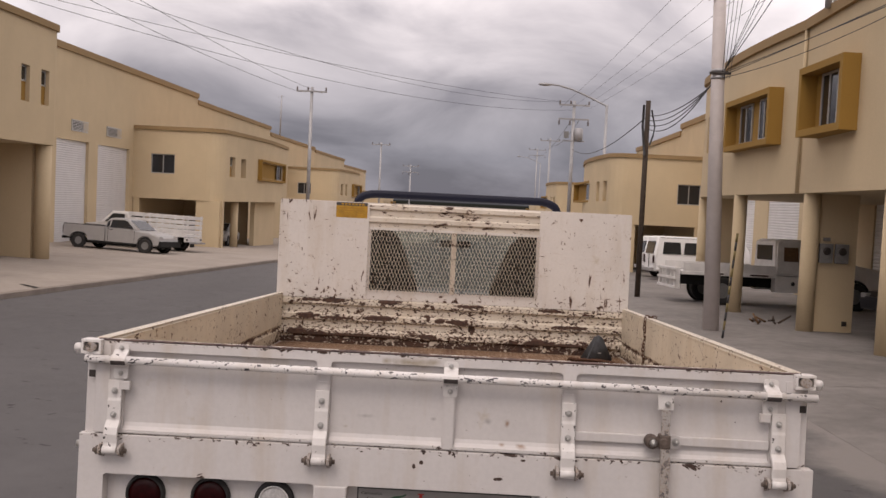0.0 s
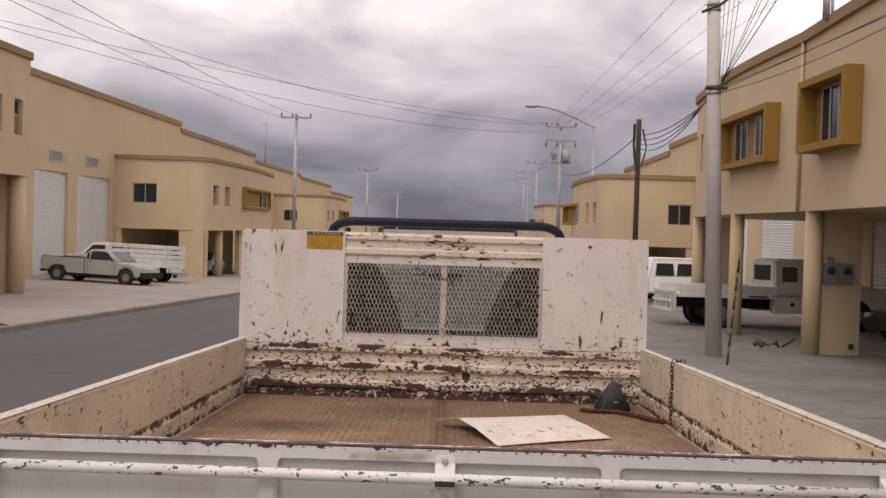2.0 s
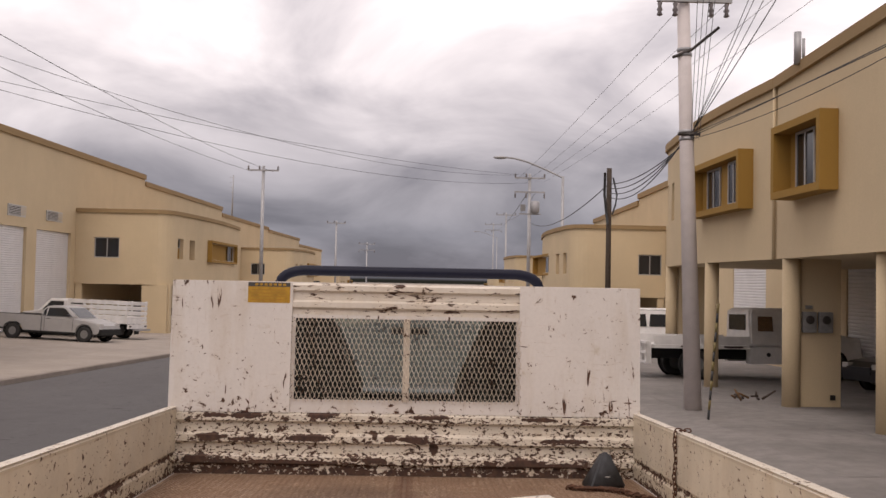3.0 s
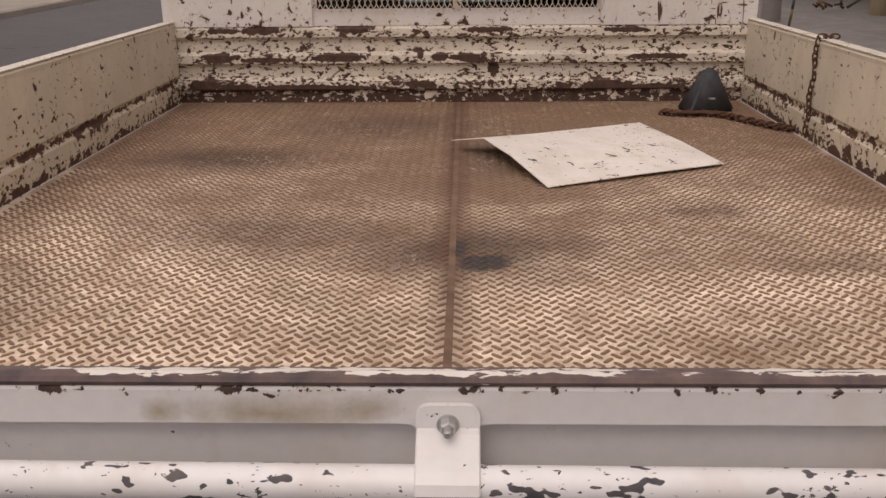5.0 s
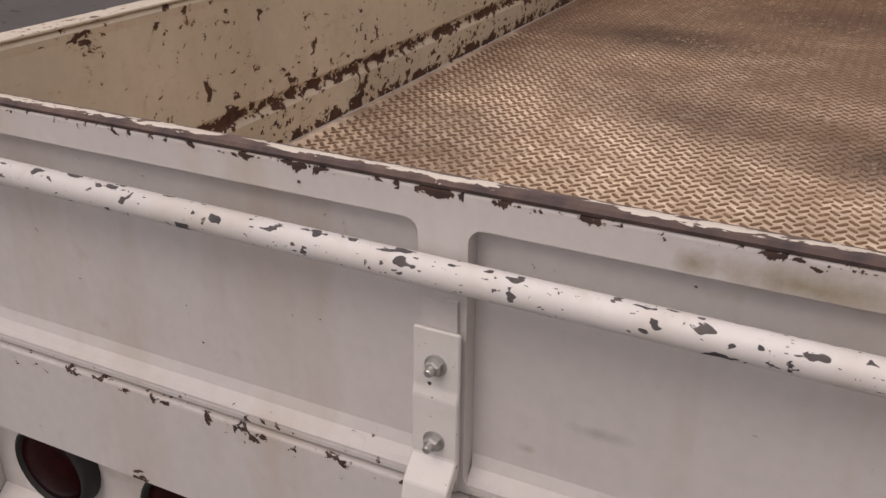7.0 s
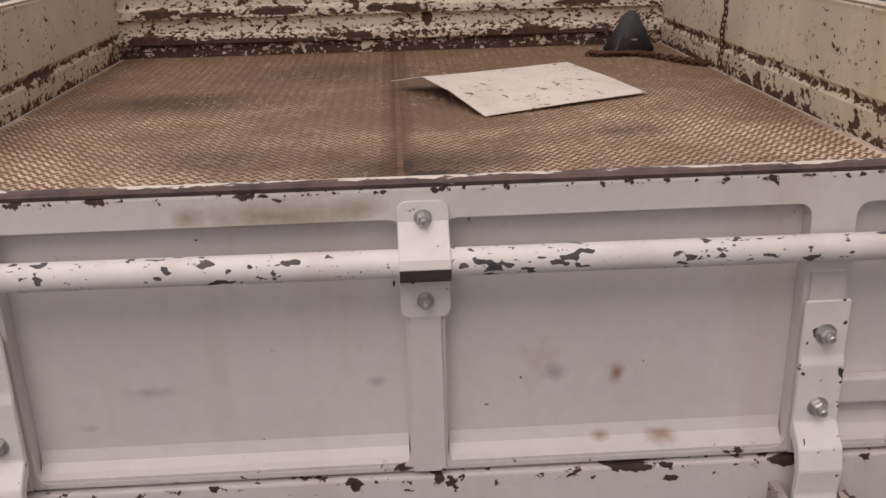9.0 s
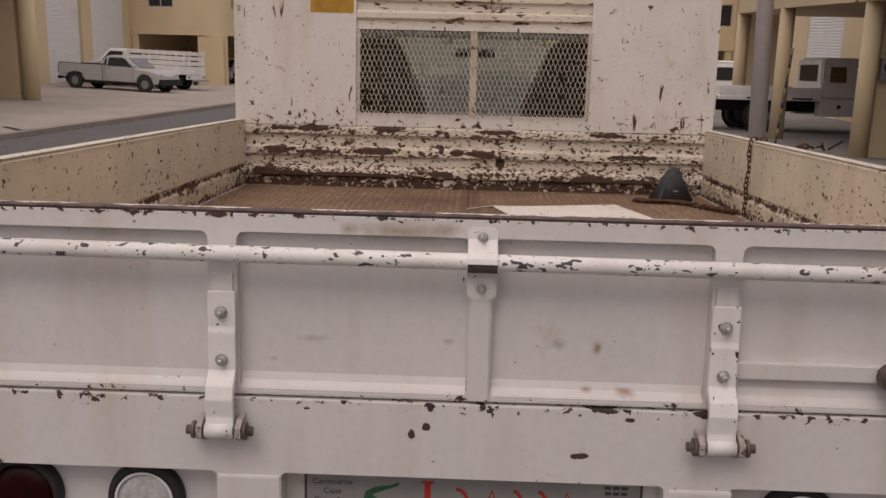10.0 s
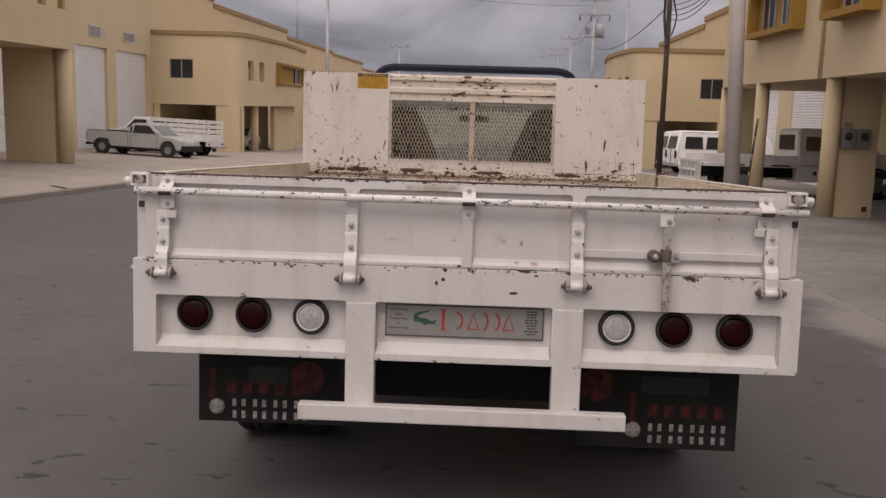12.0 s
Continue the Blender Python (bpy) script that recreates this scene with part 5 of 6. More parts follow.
unit("distant cream warehouse front with ochre window box", 1, 90.0, 0.2, 4.55)
unit("far cream warehouse front with ochre cornice", 1, 131.0, -1.2, 3.0)

# left side, the nearest front and the long hall
house_c, wall_c = house("cream two-storey warehouse front with narrow windows over a carport", -1, -8.0, 28.55, 5.3, 3.20, 7.25, 0.05, 0.3, 0.0, 0.6)
cut(wall_c, *[(-14.8, -13.82, v, v + 0.55, 4.5, 5.66) for v in (26.0, 27.3)])
for v in (26.0, 27.3):
    slit(house_c, -1, v, 0.55, 4.5, 5.66, 0.0, 0.6)
column(house_c, -14.25, 28.15, 0.26, 3.3)
column(house_c, -14.5, 20.0, 0.26, 3.3)
slab(house_c, "partition_wall", -14.8, -20.0, 17.0, 17.25, 3.3)
slab(house_c, "partition_wall", -14.55, -16.3, 27.95, 28.2, 3.3)
hall("tall cream warehouse hall with stepped roofline, roller doors and vents", -1, 5.3,
     ((-8, 39.3, 8.80), (39.3, 62.0, 8.76), (62.0, 83.7, 8.32), (83.7, 106, 7.75), (106, 128.6, 7.5), (128.6, 152, 6.7)),
     ((33.0, 38.2, -0.75, 4.15), (40.9, 44.5, -0.95, 4.12), (45.6, 49.9, -1.05, 4.10), (80, 85, -2.0, 2.4)),
     ((42.4, 44.4, 4.60, 5.16), (46.6, 48.8, 4.62, 5.16)))


# ---- poles, lamps and wires ----
def pole_thing(name, label, x, y, lift, r0, r1, top, material, lean=0.0, category="utility pole"):
    z0 = gz(y) + lift
    t = thing(name, label, category, "utility poles along the street", Matrix.Translation((x, y, z0)))
    part("shaft", tubes(((0, 0, -0.1), (lean, 0, top - z0), r0, r1), seg=20), material, t)
    return t, z0


cpole, cz = pole_thing("utility_pole", "pale grey tapered concrete utility pole with steel bands", 5.39, 16.1, 0.09, 0.165, 0.105, 9.8, M_cpole, -0.36)


def on_pole(z):
    return 5.39 - 0.36 * (z - cz) / (9.8 - cz) - 5.39


for z in (4.72, 4.86, 6.36, 6.46):
    part("band", tubes(((on_pole(z), 0, z - cz - 0.03), (on_pole(z), 0, z - cz + 0.03), 0.148 - 0.004 * (z - 4.7)), seg=20), M_galv, cpole)
part("bracket", sweep(bmesh.new(), [(on_pole(6.4) - 0.25, -0.05, 6.30 - cz), (on_pole(6.4) + 0.1, -0.16, 6.44 - cz), (on_pole(6.4) + 0.62, -0.16, 6.88 - cz)], 0.03, 8), M_darksteel, cpole)
part("bracket", sweep(bmesh.new(), [(on_pole(4.8) - 0.2, -0.1, 4.80 - cz), (on_pole(4.8) + 0.22, -0.16, 4.80 - cz)], 0.03, 8), M_darksteel, cpole)
part("crossarm", boxes((on_pole(7.4) - 0.55, on_pole(7.4) + 0.9, -0.19, -0.11, 7.36 - cz, 7.46 - cz)), M_galv, cpole)
for dx in (-0.5, -0.2, 0.5, 0.8):
    part("insulator", lathe(bmesh.new(), ((0.03, -0.28), (0.06, -0.26), (0.03, -0.2), (0.06, -0.16), (0.03, -0.1), (0.05, -0.04), (0.02, 0)), Matrix.Translation((on_pole(7.4) + dx, -0.15, 7.36 - cz)), 10), M_insul, cpole)

bpole, bz = pole_thing("utility_pole", "short dark tarred wooden utility pole", 5.84, 26.3, 0.09, 0.088, 0.078, 5.42, M_wood, 0.0)
part("drop_cable", sweep(bmesh.new(), [(-0.15, -0.1, 5.27 - bz), (-0.16, -0.1, 4.6 - bz), (-0.12, -0.12, 4.2 - bz), (-0.06, -0.14, 3.7 - bz)], 0.04, 8), M_cable, bpole)
part("drop_cable", sweep(bmesh.new(), [(0.10, -0.1, 5.12 - bz), (0.22, -0.12, 4.6 - bz), (0.18, -0.1, 4.3 - bz), (0.08, -0.12, 4.0 - bz)], 0.025, 8), M_cable, bpole)


def power_pole(x, y, top, arm, arms=2, transformer=False):
    p, z0 = pole_thing("power_pole", "concrete power pole with steel crossarms and insulators", x, y, 0.02, 0.17, 0.12, top, M_galv)
    for k in range(arms):
        z = top - 0.35 - 1.1 * k - z0
        part("crossarm", boxes((-arm / 2, arm / 2, -0.17, -0.07, z - 0.06, z + 0.06)), M_galv, p)
        for dx in (-arm / 2 + 0.06, -arm * 0.12, arm / 2 - 0.06):
            if k == 0:
                prof = ((0.05, 0), (0.09, 0.06), (0.04, 0.12), (0.085, 0.18), (0.03, 0.3))
            else:
                prof = ((0.03, -0.42), (0.08, -0.38), (0.04, -0.28), (0.08, -0.22), (0.03, 0))
            part("insulator", lathe(bmesh.new(), prof, Matrix.Translation((dx, -0.12, z + (0.06 if k == 0 else -0.06))), 10), M_insul, p)
    if transformer:
        z = top - 3.1 - z0
        part("transformer", lathe(bmesh.new(), ((0.3, 0), (0.34, 0.05), (0.34, 0.85), (0.25, 0.95)), Matrix.Translation((0.42, -0.25, z)), 18), M_galv, p, "grey pole transformer")
        part("fuse_box", boxes((-0.72, -0.35, -0.35, -0.1, z + 0.15, z + 0.65)), M_panel, p)
        part("crossarm", boxes((-0.8, 0.9, -0.14, -0.06, z - 0.12, z - 0.02)), M_galv, p)
    return p


power_pole(8.70, 70, 10.42, 2.4, 2, True)
power_pole(-12.1, 70, 10.55, 2.4, 1)
power_pole(-11.7, 130, 10.2, 2.6, 1)
power_pole(-9.6, 172, 8.9, 3.0, 2)
power_pole(12.65, 130, 11.9, 2.8, 1)
power_pole(15.6, 188, 14.1, 3.4, 2)

antenna = thing("antenna_mast", "thin dark antenna mast above the hall roof", "antenna", "", Matrix.Translation((-18.1, 88, 8.05)))
part("mast", tubes(((0, 0, -0.3), (0.05, 0, 3.7), 0.07, 0.05), seg=8), M_galv, antenna)
for k in range(4):
    part("rung", tubes(((-0.35 + 0.06 * k, 0, 3.5 - 0.5 * k), (0.25 - 0.06 * k, 0, 3.55 - 0.5 * k), 0.015), seg=6), M_galv, antenna)
vent = thing("roof_pipe", "grey roof pipe standing behind the parapet", "pipe", "", Matrix.Translation((7.29, 15.9, 6.20)))
part("pipe", tubes(((0, 0, 0), (0, 0, 0.62), 0.07), ((0.12, 0, 0), (0.12, 0, 0.5), 0.03), seg=12), M_galv, vent)


def street_lamp(x, y, top, reach, label, r=0.13):
    z0 = gz(y) + 0.02
    t = thing("street_lamp", label, "street lamp", "street lamps", Matrix.Translation((x, y, z0)))
    h = top - z0
    part("pole", tubes(((0, 0, -0.1), (0, 0, h), r, r * 0.7), seg=16), M_galv, t)
    part("arm", sweep(bmesh.new(), [(0, 0, h - 0.1), (-reach * 0.3, 0, h + 0.45), (-reach * 0.6, 0, h + 0.92), (-reach * 0.8, 0, h + 1.12), (-reach * 0.95, 0, h + 1.18)], r * 0.45, 10), M_galv, t)
    part("luminaire", lathe(bmesh.new(), ((0.04, -0.45), (0.14, -0.36), (0.19, -0.1), (0.16, 0.16), (0.06, 0.34)), Matrix.Translation((-reach - 0.1, 0, h + 1.16)) @ Matrix.Rotation(radians(90), 4, "Y") @ Matrix.Diagonal((0.6, 1, 1.15, 1)), 16), M_galv, t, "grey cobra-head luminaire")
    return t


street_lamp(9.5, 58.5, 8.92, 4.0, "tall galvanised street lamp with a curved arm")
street_lamp(16.2, 186, 11.0, 4.2, "distant galvanised street lamp", 0.12)


def wire(a, b, sag, r=0.012, name="overhead_wire", label="thin black overhead wire", parent=None, n=24):
    a, b = Vector(a), Vector(b)
    pts = []
    for k in range(n + 1):
        t = k / n
        p = a.lerp(b, t)
        p.z -= 4 * sag * t * (1 - t)
        pts.append(p)
    ob = solid(name, sweep(bmesh.new(), pts, r, 5), M_cable, label, "wire", "", Matrix())
    return tagged(ob, group="overhead wires")


wire((8.6, 70, 10.3), (-26, 10.0, 8.98), 1.12, 0.010)
wire((7.6, 70, 10.3), (-26, 10.0, 12.37), 2.57, 0.010)
wire((8.6, 70, 9.7), (-26, 10.0, 10.4), 2.29, 0.010)
wire((-12.9, 70, 10.1), (-16, -20, 10.4), 1.4, 0.012)
wire((-11.3, 70, 10.1), (-14.5, -20, 11.0), 1.4, 0.012)
for x0, x1 in ((7.6, 6.3), (8.5, 7.6), (9.2, 9.0), (9.9, 10.3)):
    wire((x0, 70, 9.85), (x1, -22, 10.2), 0.7, 0.007)
wire((8.6, 70, 9.0), (15.4, 188, 12.6), 1.0, 0.02)
wire((9.2, 70, 9.0), (12.6, 130, 10.9), 0.8, 0.02)
for k in range(4):
    wire((5.22, 16.0, 4.70 + 0.05 * k), (5.86, 26.2, 4.94 - 0.14 * k), 0.22 + 0.08 * k, 0.013, label="slack black telephone cable")
wire((5.84, 26.3, 4.95), (8.75, 70, 6.6), 0.7, 0.018)
wire((5.84, 26.3, 4.5), (8.2, 38.0, 0.6), 0.05, 0.02, label="straight steel guy wire")
for k, (x, y, z) in enumerate(((5.6, -12, 5.0), (5.9, -12, 5.4), (7.3, 9.0, 5.75))):
    wire((5.30, 16.0, 4.82 - 0.05 * k), (x, y, z), 0.25, 0.007, label="slack black telephone cable")
for k, (x, z) in enumerate(((6.6, 12.0), (6.1, 12.5), (5.6, 12.8), (5.0, 12.2))):
    wire((5.28, 15.95, 4.85), (x, 3.5, z), 0.35, 0.006 if k else 0.009, label="black cable rising from the pole band")
for k in range(4):
    wire((5.25 + 0.05 * k, 15.95, 4.7), (5.32 + 0.16 * k, 15.6, 9.4), 0.0, 0.006, label="thin cable down the pole", n=6)

# striped guard post beside the pole
stick = thing("marker_post", "thin black and yellow striped marker post", "post", "", Matrix.Translation((5.17, 14.5, gz(14.5) + 0.09)))
for k in range(12):
    a, b = k / 12, (k + 1) / 12
    part("stripe", tubes(((0.16 * a, 0, 2.02 * a), (0.16 * b, 0, 2.02 * b), 0.022), seg=10), M_stripe_y if k % 2 else M_cable, stick)
debris = thing("scrap_pile", "small pile of broken timber and rags beside a column", "scrap", "", Matrix.Translation((7.15, 17.9, gz(17.9) + 0.09)))
for k in range(9):
    a = random.uniform(0, 6.28)
    l = random.uniform(0.12, 0.3)
    cx, cy = random.uniform(-0.3, 0.25), random.uniform(-0.15, 0.15)
    part("scrap_piece", tubes(((cx, cy, 0.03 + 0.012 * k), (cx + l * math.cos(a), cy + l * 0.6 * math.sin(a), 0.05 + random.uniform(0.0, 0.22)), 0.028, 0.02), seg=6), M_wood if k % 3 else M_timber, debris)

# cracks and tar joints of the forecourt
for k, (x0, y0, x1, y1) in enumerate(((5.0, 9.0, 14.0, 9.6), (4.9, 13.4, 14.0, 13.9), (5.1, 18.0, 14.0, 18.3), (7.0, 5.0, 7.3, 30.0))):
    bm = bmesh.new()
    n = 14
    prev = None
    for j in range(n + 1):
        t = j / n
        x, y = x0 + (x1 - x0) * t + random.uniform(-0.04, 0.04), y0 + (y1 - y0) * t + random.uniform(-0.04, 0.04)
        w = 0.012 + 0.006 * random.random()
        d = Vector((-(y1 - y0), x1 - x0)).normalized() * w
        cur = [bm.verts.new((x + d.x, y + d.y, gz(y + d.y) + 0.0955)), bm.verts.new((x - d.x, y - d.y, gz(y - d.y) + 0.0955))]
        if prev:
            bm.faces.new((prev[0], prev[1], cur[1], cur[0]))
        prev = cur
    solid("joint_line", bm, M_asphalt, "dark joint in the concrete forecourt", "pavement")


# dark drain notch in the kerb of the far pavement
bm = bmesh.new()
bm.faces.new([bm.verts.new((x, y, gz(y) + left_lift(x, y) + 0.006)) for x, y in ((-10.25, 18.30), (-9.56, 17.62), (-9.56, 17.86), (-10.20, 18.42))])
bmesh.ops.solidify(bm, geom=bm.faces[:], thickness=0.004)
solid("drain_notch", bm, M_darksteel, "dark drain notch in the pavement edge", "drain", "structure")


# ---- parked vehicles ----
def parked(x, y, heading, lift):
    """Pose of a vehicle on the sloping ground: heading in degrees, 0 faces along the street, 90 to the left."""
    a = radians(heading)
    f = Vector((-math.sin(a), math.cos(a), 0))
    s = Vector((math.cos(a), math.sin(a), 0))

    def h(p):
        return gz(p.y) + lift(p.x, p.y)
    c = Vector((x, y, 0))
    f3 = Vector((f.x, f.y, (h(c + f) - h(c - f)) / 2)).normalized()
    s3 = Vector((s.x, s.y, (h(c + s) - h(c - s)) / 2))
    u = s3.cross(f3).normalized()
    s3 = f3.cross(u)
    m = Matrix((s3, f3, u)).transposed().to_4x4()
    m.translation = (x, y, h(c) + 0.005)
    return m


def right_lift(x, y):
    return 0.09


def shell(outline, w, bev=0.05, taper=None):
    """A body from its side outline (y, z), as wide as w; taper: (z, share) narrows it above a height."""
    bm = extrude(bmesh.new(), outline, -w / 2, w / 2, "x")
    done = bmesh.ops.bevel(bm, geom=[e for e in bm.edges if abs(e.verts[0].co.x) > w * 0.49 and abs(e.verts[1].co.x) > w * 0.49 and e.verts[0].co.x * e.verts[1].co.x > 0], offset=bev, segments=3, affect="EDGES")
    for f in done["faces"]:
        f.smooth = True
    if taper:
        top = max(v.co.z for v in bm.verts)
        for v in bm.verts:
            if v.co.z > taper[0]:
                v.co.x *= 1 - (1 - taper[1]) * (v.co.z - taper[0]) / (top - taper[0])
    return bm


def side_glass(parent, outline, w, taper=None, name="side_window", material=None):
    """Panes in both flanks; taper: (z, share, top) as the body leans in."""
    for s in (-1, 1):
        bm = extrude(bmesh.new(), outline, s * w / 2 - 0.010, s * w / 2 + 0.008, "x")
        if taper:
            for v in bm.verts:
                v.co.x *= 1 - (1 - taper[1]) * max(0.0, v.co.z - taper[0]) / (taper[2] - taper[0])
        part(name, bm, material or M_carglass, parent)


def wheels(t, w, ys, r, tw=0.2):
    for y in ys:
        for s in (-1, 1):
            wheel(t, s * (w / 2 - tw * 0.36), y, r, r, tw, r * 0.55)
            part("wheel_arch", lathe(bmesh.new(), ((r * 1.0, -0.02), (r * 1.0, 0.006), (r * 1.17, 0.006), (r * 1.17, -0.02)), Matrix.Translation((s * (w / 2 + 0.001), y, r * 1.03)) @ Matrix.Rotation(radians(90), 4, "Y"), 24, False), M_chassis, t)


def pickup(x, y, heading):
    t = thing("pickup_truck", "silver-white pickup with open load bed parked on the forecourt", "pickup", "", parked(x, y, heading, left_lift))
    w = 1.70
    nose = [(-0.36, 0.34), (-0.36, 1.00), (0.95, 0.98), (1.25, 0.965), (1.75, 0.91), (2.15, 0.82), (2.33, 0.70), (2.38, 0.52), (2.34, 0.34), (2.02, 0.30), (1.96, 0.52), (1.80, 0.68), (1.55, 0.70), (1.36, 0.60), (1.26, 0.30)]
    part("body", shell(nose, w, 0.05), M_cabsilver, t)
    # load bed: two walls, floor and tailgate, with the wheel openings
    flank = [(-0.365, 0.34), (-0.365, 1.03), (-2.42, 1.05), (-2.46, 0.98), (-2.44, 0.50), (-2.12, 0.44), (-2.0, 0.62), (-1.78, 0.72), (-1.50, 0.72), (-1.28, 0.62), (-1.18, 0.36)]
    for s in (-1, 1):
        lo, hi = sorted((s * w / 2, s * (w / 2 - 0.10)))
        part("bed_wall", extrude(bmesh.new(), flank, lo, hi, "x"), M_cabsilver, t)
        lo, hi = sorted((s * w / 2 + s * 0.004, s * (w / 2 - 0.11)))
        part("bed_rail", boxes((lo, hi, -2.44, -0.37, 1.036, 1.062), bev=0.008), M_chassis, t, "black plastic rail along the load bed")
    part("bed_floor", boxes((-0.74, 0.74, -2.40, -0.37, 0.60, 0.66)), M_chassis, t)
    part("tailgate", boxes((-0.74, 0.74, -2.46, -2.41, 0.50, 1.03), bev=0.012), M_cabsilver, t)
    cab_top = [(-0.40, 0.99), (-0.34, 1.30), (-0.20, 1.43), (0.05, 1.47), (0.55, 1.455), (0.72, 1.41), (1.32, 0.965)]
    taper = (0.99, 0.80, 1.47)
    part("cab", shell(cab_top, w - 0.06, 0.04, taper[:2]), M_cabsilver, t)
    side_glass(t, [(-0.12, 1.02), (-0.10, 1.36), (0.52, 1.375), (0.66, 1.33), (1.04, 1.02)], w - 0.06, taper)
    side_glass(t, [(-0.30, 1.04), (-0.28, 1.26), (-0.18, 1.35), (-0.17, 1.04)], w - 0.06, taper, "quarter_window")
    part("windscreen", extrude(bmesh.new(), [(1.285, 1.0), (1.300, 1.005), (0.765, 1.395), (0.750, 1.385)], -0.63, 0.63, "x"), M_carglass, t)
    part("rear_window", extrude(bmesh.new(), [(-0.415, 1.05), (-0.40, 1.05), (-0.348, 1.34), (-0.362, 1.34)], -0.56, 0.56, "x"), M_carglass, t)
    part("bumper", boxes((-0.84, 0.84, 2.24, 2.43, 0.30, 0.56), bev=0.04), M_chassis, t, "black front bumper")
    part("rear_bumper", boxes((-0.80, 0.80, -2.54, -2.44, 0.36, 0.48), bev=0.02), M_chassis, t)
    for s in (-1, 1):
        a, b = sorted((s * (w / 2 + 0.006), s * (w / 2 - 0.01)))
        part("side_sill", boxes((a, b, -1.15, 1.25, 0.30, 0.38), bev=0.004), M_chassis, t)
        part("door_gap", boxes((a, b, -0.20, -0.188, 0.40, 1.0)), M_chassis, t)
        part("door_gap", boxes((a, b, 1.10, 1.112, 0.40, 0.95)), M_chassis, t)
        part("door_handle", boxes((min(a, b) - 0.012, max(a, b) + 0.012, -0.12, 0.04, 0.90, 0.925), bev=0.004), M_chassis, t)
        part("headlight", boxes((s * 0.66 - 0.16, s * 0.66 + 0.16, 2.10, 2.34, 0.66, 0.79), bev=0.03), M_clear, t)
        part("mirror", boxes((s * 0.90 - 0.08, s * 0.90 + 0.08, 0.88, 0.97, 1.02, 1.14), bev=0.02), M_cabdark, t)
        part("tail_light", boxes((s * 0.80 - 0.05, s * 0.80 + 0.05, -2.475, -2.44, 0.62, 0.95)), M_red, t)
    part("underbody", boxes((-0.70, 0.70, -2.2, 2.1, 0.24, 0.40)), M_chassis, t)
    wheels(t, w, (-1.65, 1.66), 0.32, 0.2)
    return t


def stake_truck(x, y, heading):
    t = thing("stake_truck", "white stake-bed truck parked behind the pickup", "truck", "", parked(x, y, heading, left_lift))
    taper = (1.15, 0.84, 1.76)
    part("cab", shell([(0.75, 0.5), (0.75, 1.66), (0.95, 1.76), (1.70, 1.74), (2.20, 1.18), (3.0, 1.05), (3.1, 0.5)], 1.8, 0.06, taper[:2]), M_dustywhite, t)
    side_glass(t, [(0.95, 1.20), (0.98, 1.62), (1.62, 1.62), (1.98, 1.20)], 1.8, taper)
    part("windscreen", extrude(bmesh.new(), [(2.205, 1.19), (2.225, 1.20), (1.735, 1.72), (1.715, 1.71)], -0.72, 0.72, "x"), M_carglass, t)
    part("rear_window", boxes((-0.6, 0.6, 0.735, 0.749, 1.25, 1.6)), M_carglass, t)
    part("bed", boxes((-1.0, 1.0, -2.3, 0.7, 0.72, 0.85)), M_dustywhite, t)
    for s in (-1, 1):
        for k in range(4):
            part("rail", boxes((s * 0.98 - 0.02, s * 0.98 + 0.02, -2.28, 0.68, 0.88 + 0.235 * k, 1.045 + 0.235 * k)), M_dustywhite, t)
        for k in range(5):
            part("stake", boxes((s * 0.945 - 0.02, s * 0.945 + 0.02, -2.25 + 0.70 * k, -2.18 + 0.70 * k, 0.85, 1.78)), M_dustywhite, t)
        part("tail_light", boxes((s * 0.75 - 0.09, s * 0.75 + 0.09, -2.375, -2.361, 0.57, 0.64)), M_red, t)
        part("mud_flap", boxes((s * 0.72 - 0.22, s * 0.72 + 0.22, -1.95, -1.935, 0.20, 0.60)), M_rubber, t)
    for k in range(4):
        part("rail", boxes((-0.94, 0.94, -2.30, -2.26, 0.88 + 0.235 * k, 1.03 + 0.235 * k)), M_dustywhite, t)
    part("rear_light_bar", boxes((-0.9, 0.9, -2.36, -2.28, 0.50, 0.70)), M_dustywhite, t)
    part("step", boxes((-0.5, 0.5, -2.75, -2.36, 0.42, 0.5)), M_galv, t)
    part("chassis", boxes((-0.4, 0.4, -2.2, 2.8, 0.45, 0.70)), M_chassis, t)
    wheels(t, 1.9, (-1.2, 2.2), 0.40, 0.42)
    return t


def sedan(x, y, heading, lift, paint, label):
    t = thing("sedan_car", label, "car", "cars in the carport", parked(x, y, heading, lift))
    part("body", shell([(-2.2, 0.35), (-2.2, 0.85), (-1.5, 0.93), (0.9, 0.90), (1.9, 0.75), (2.15, 0.55), (2.1, 0.28), (-2.1, 0.28)], 1.68, 0.06), paint, t)
    part("cabin", shell([(-1.6, 0.9), (-1.05, 1.38), (0.1, 1.42), (0.95, 0.9)], 1.5, 0.04, (0.9, 0.85)), paint, t)
    side_glass(t, [(-1.3, 0.95), (-0.95, 1.32), (0.05, 1.34), (0.65, 0.95)], 1.5, (0.9, 0.85, 1.42))
    part("windscreen", extrude(bmesh.new(), [(0.92, 0.93), (0.94, 0.94), (0.15, 1.40), (0.13, 1.39)], -0.6, 0.6, "x"), M_carglass, t)
    part("grille", boxes((-0.5, 0.5, 2.08, 2.16, 0.45, 0.62)), M_cabdark, t)
    for s in (-1, 1):
        part("headlight", boxes((s * 0.64 - 0.14, s * 0.64 + 0.14, 1.98, 2.12, 0.58, 0.70), bev=0.02), M_clear, t)
    wheels(t, 1.68, (-1.3, 1.3), 0.3, 0.18)
    return t


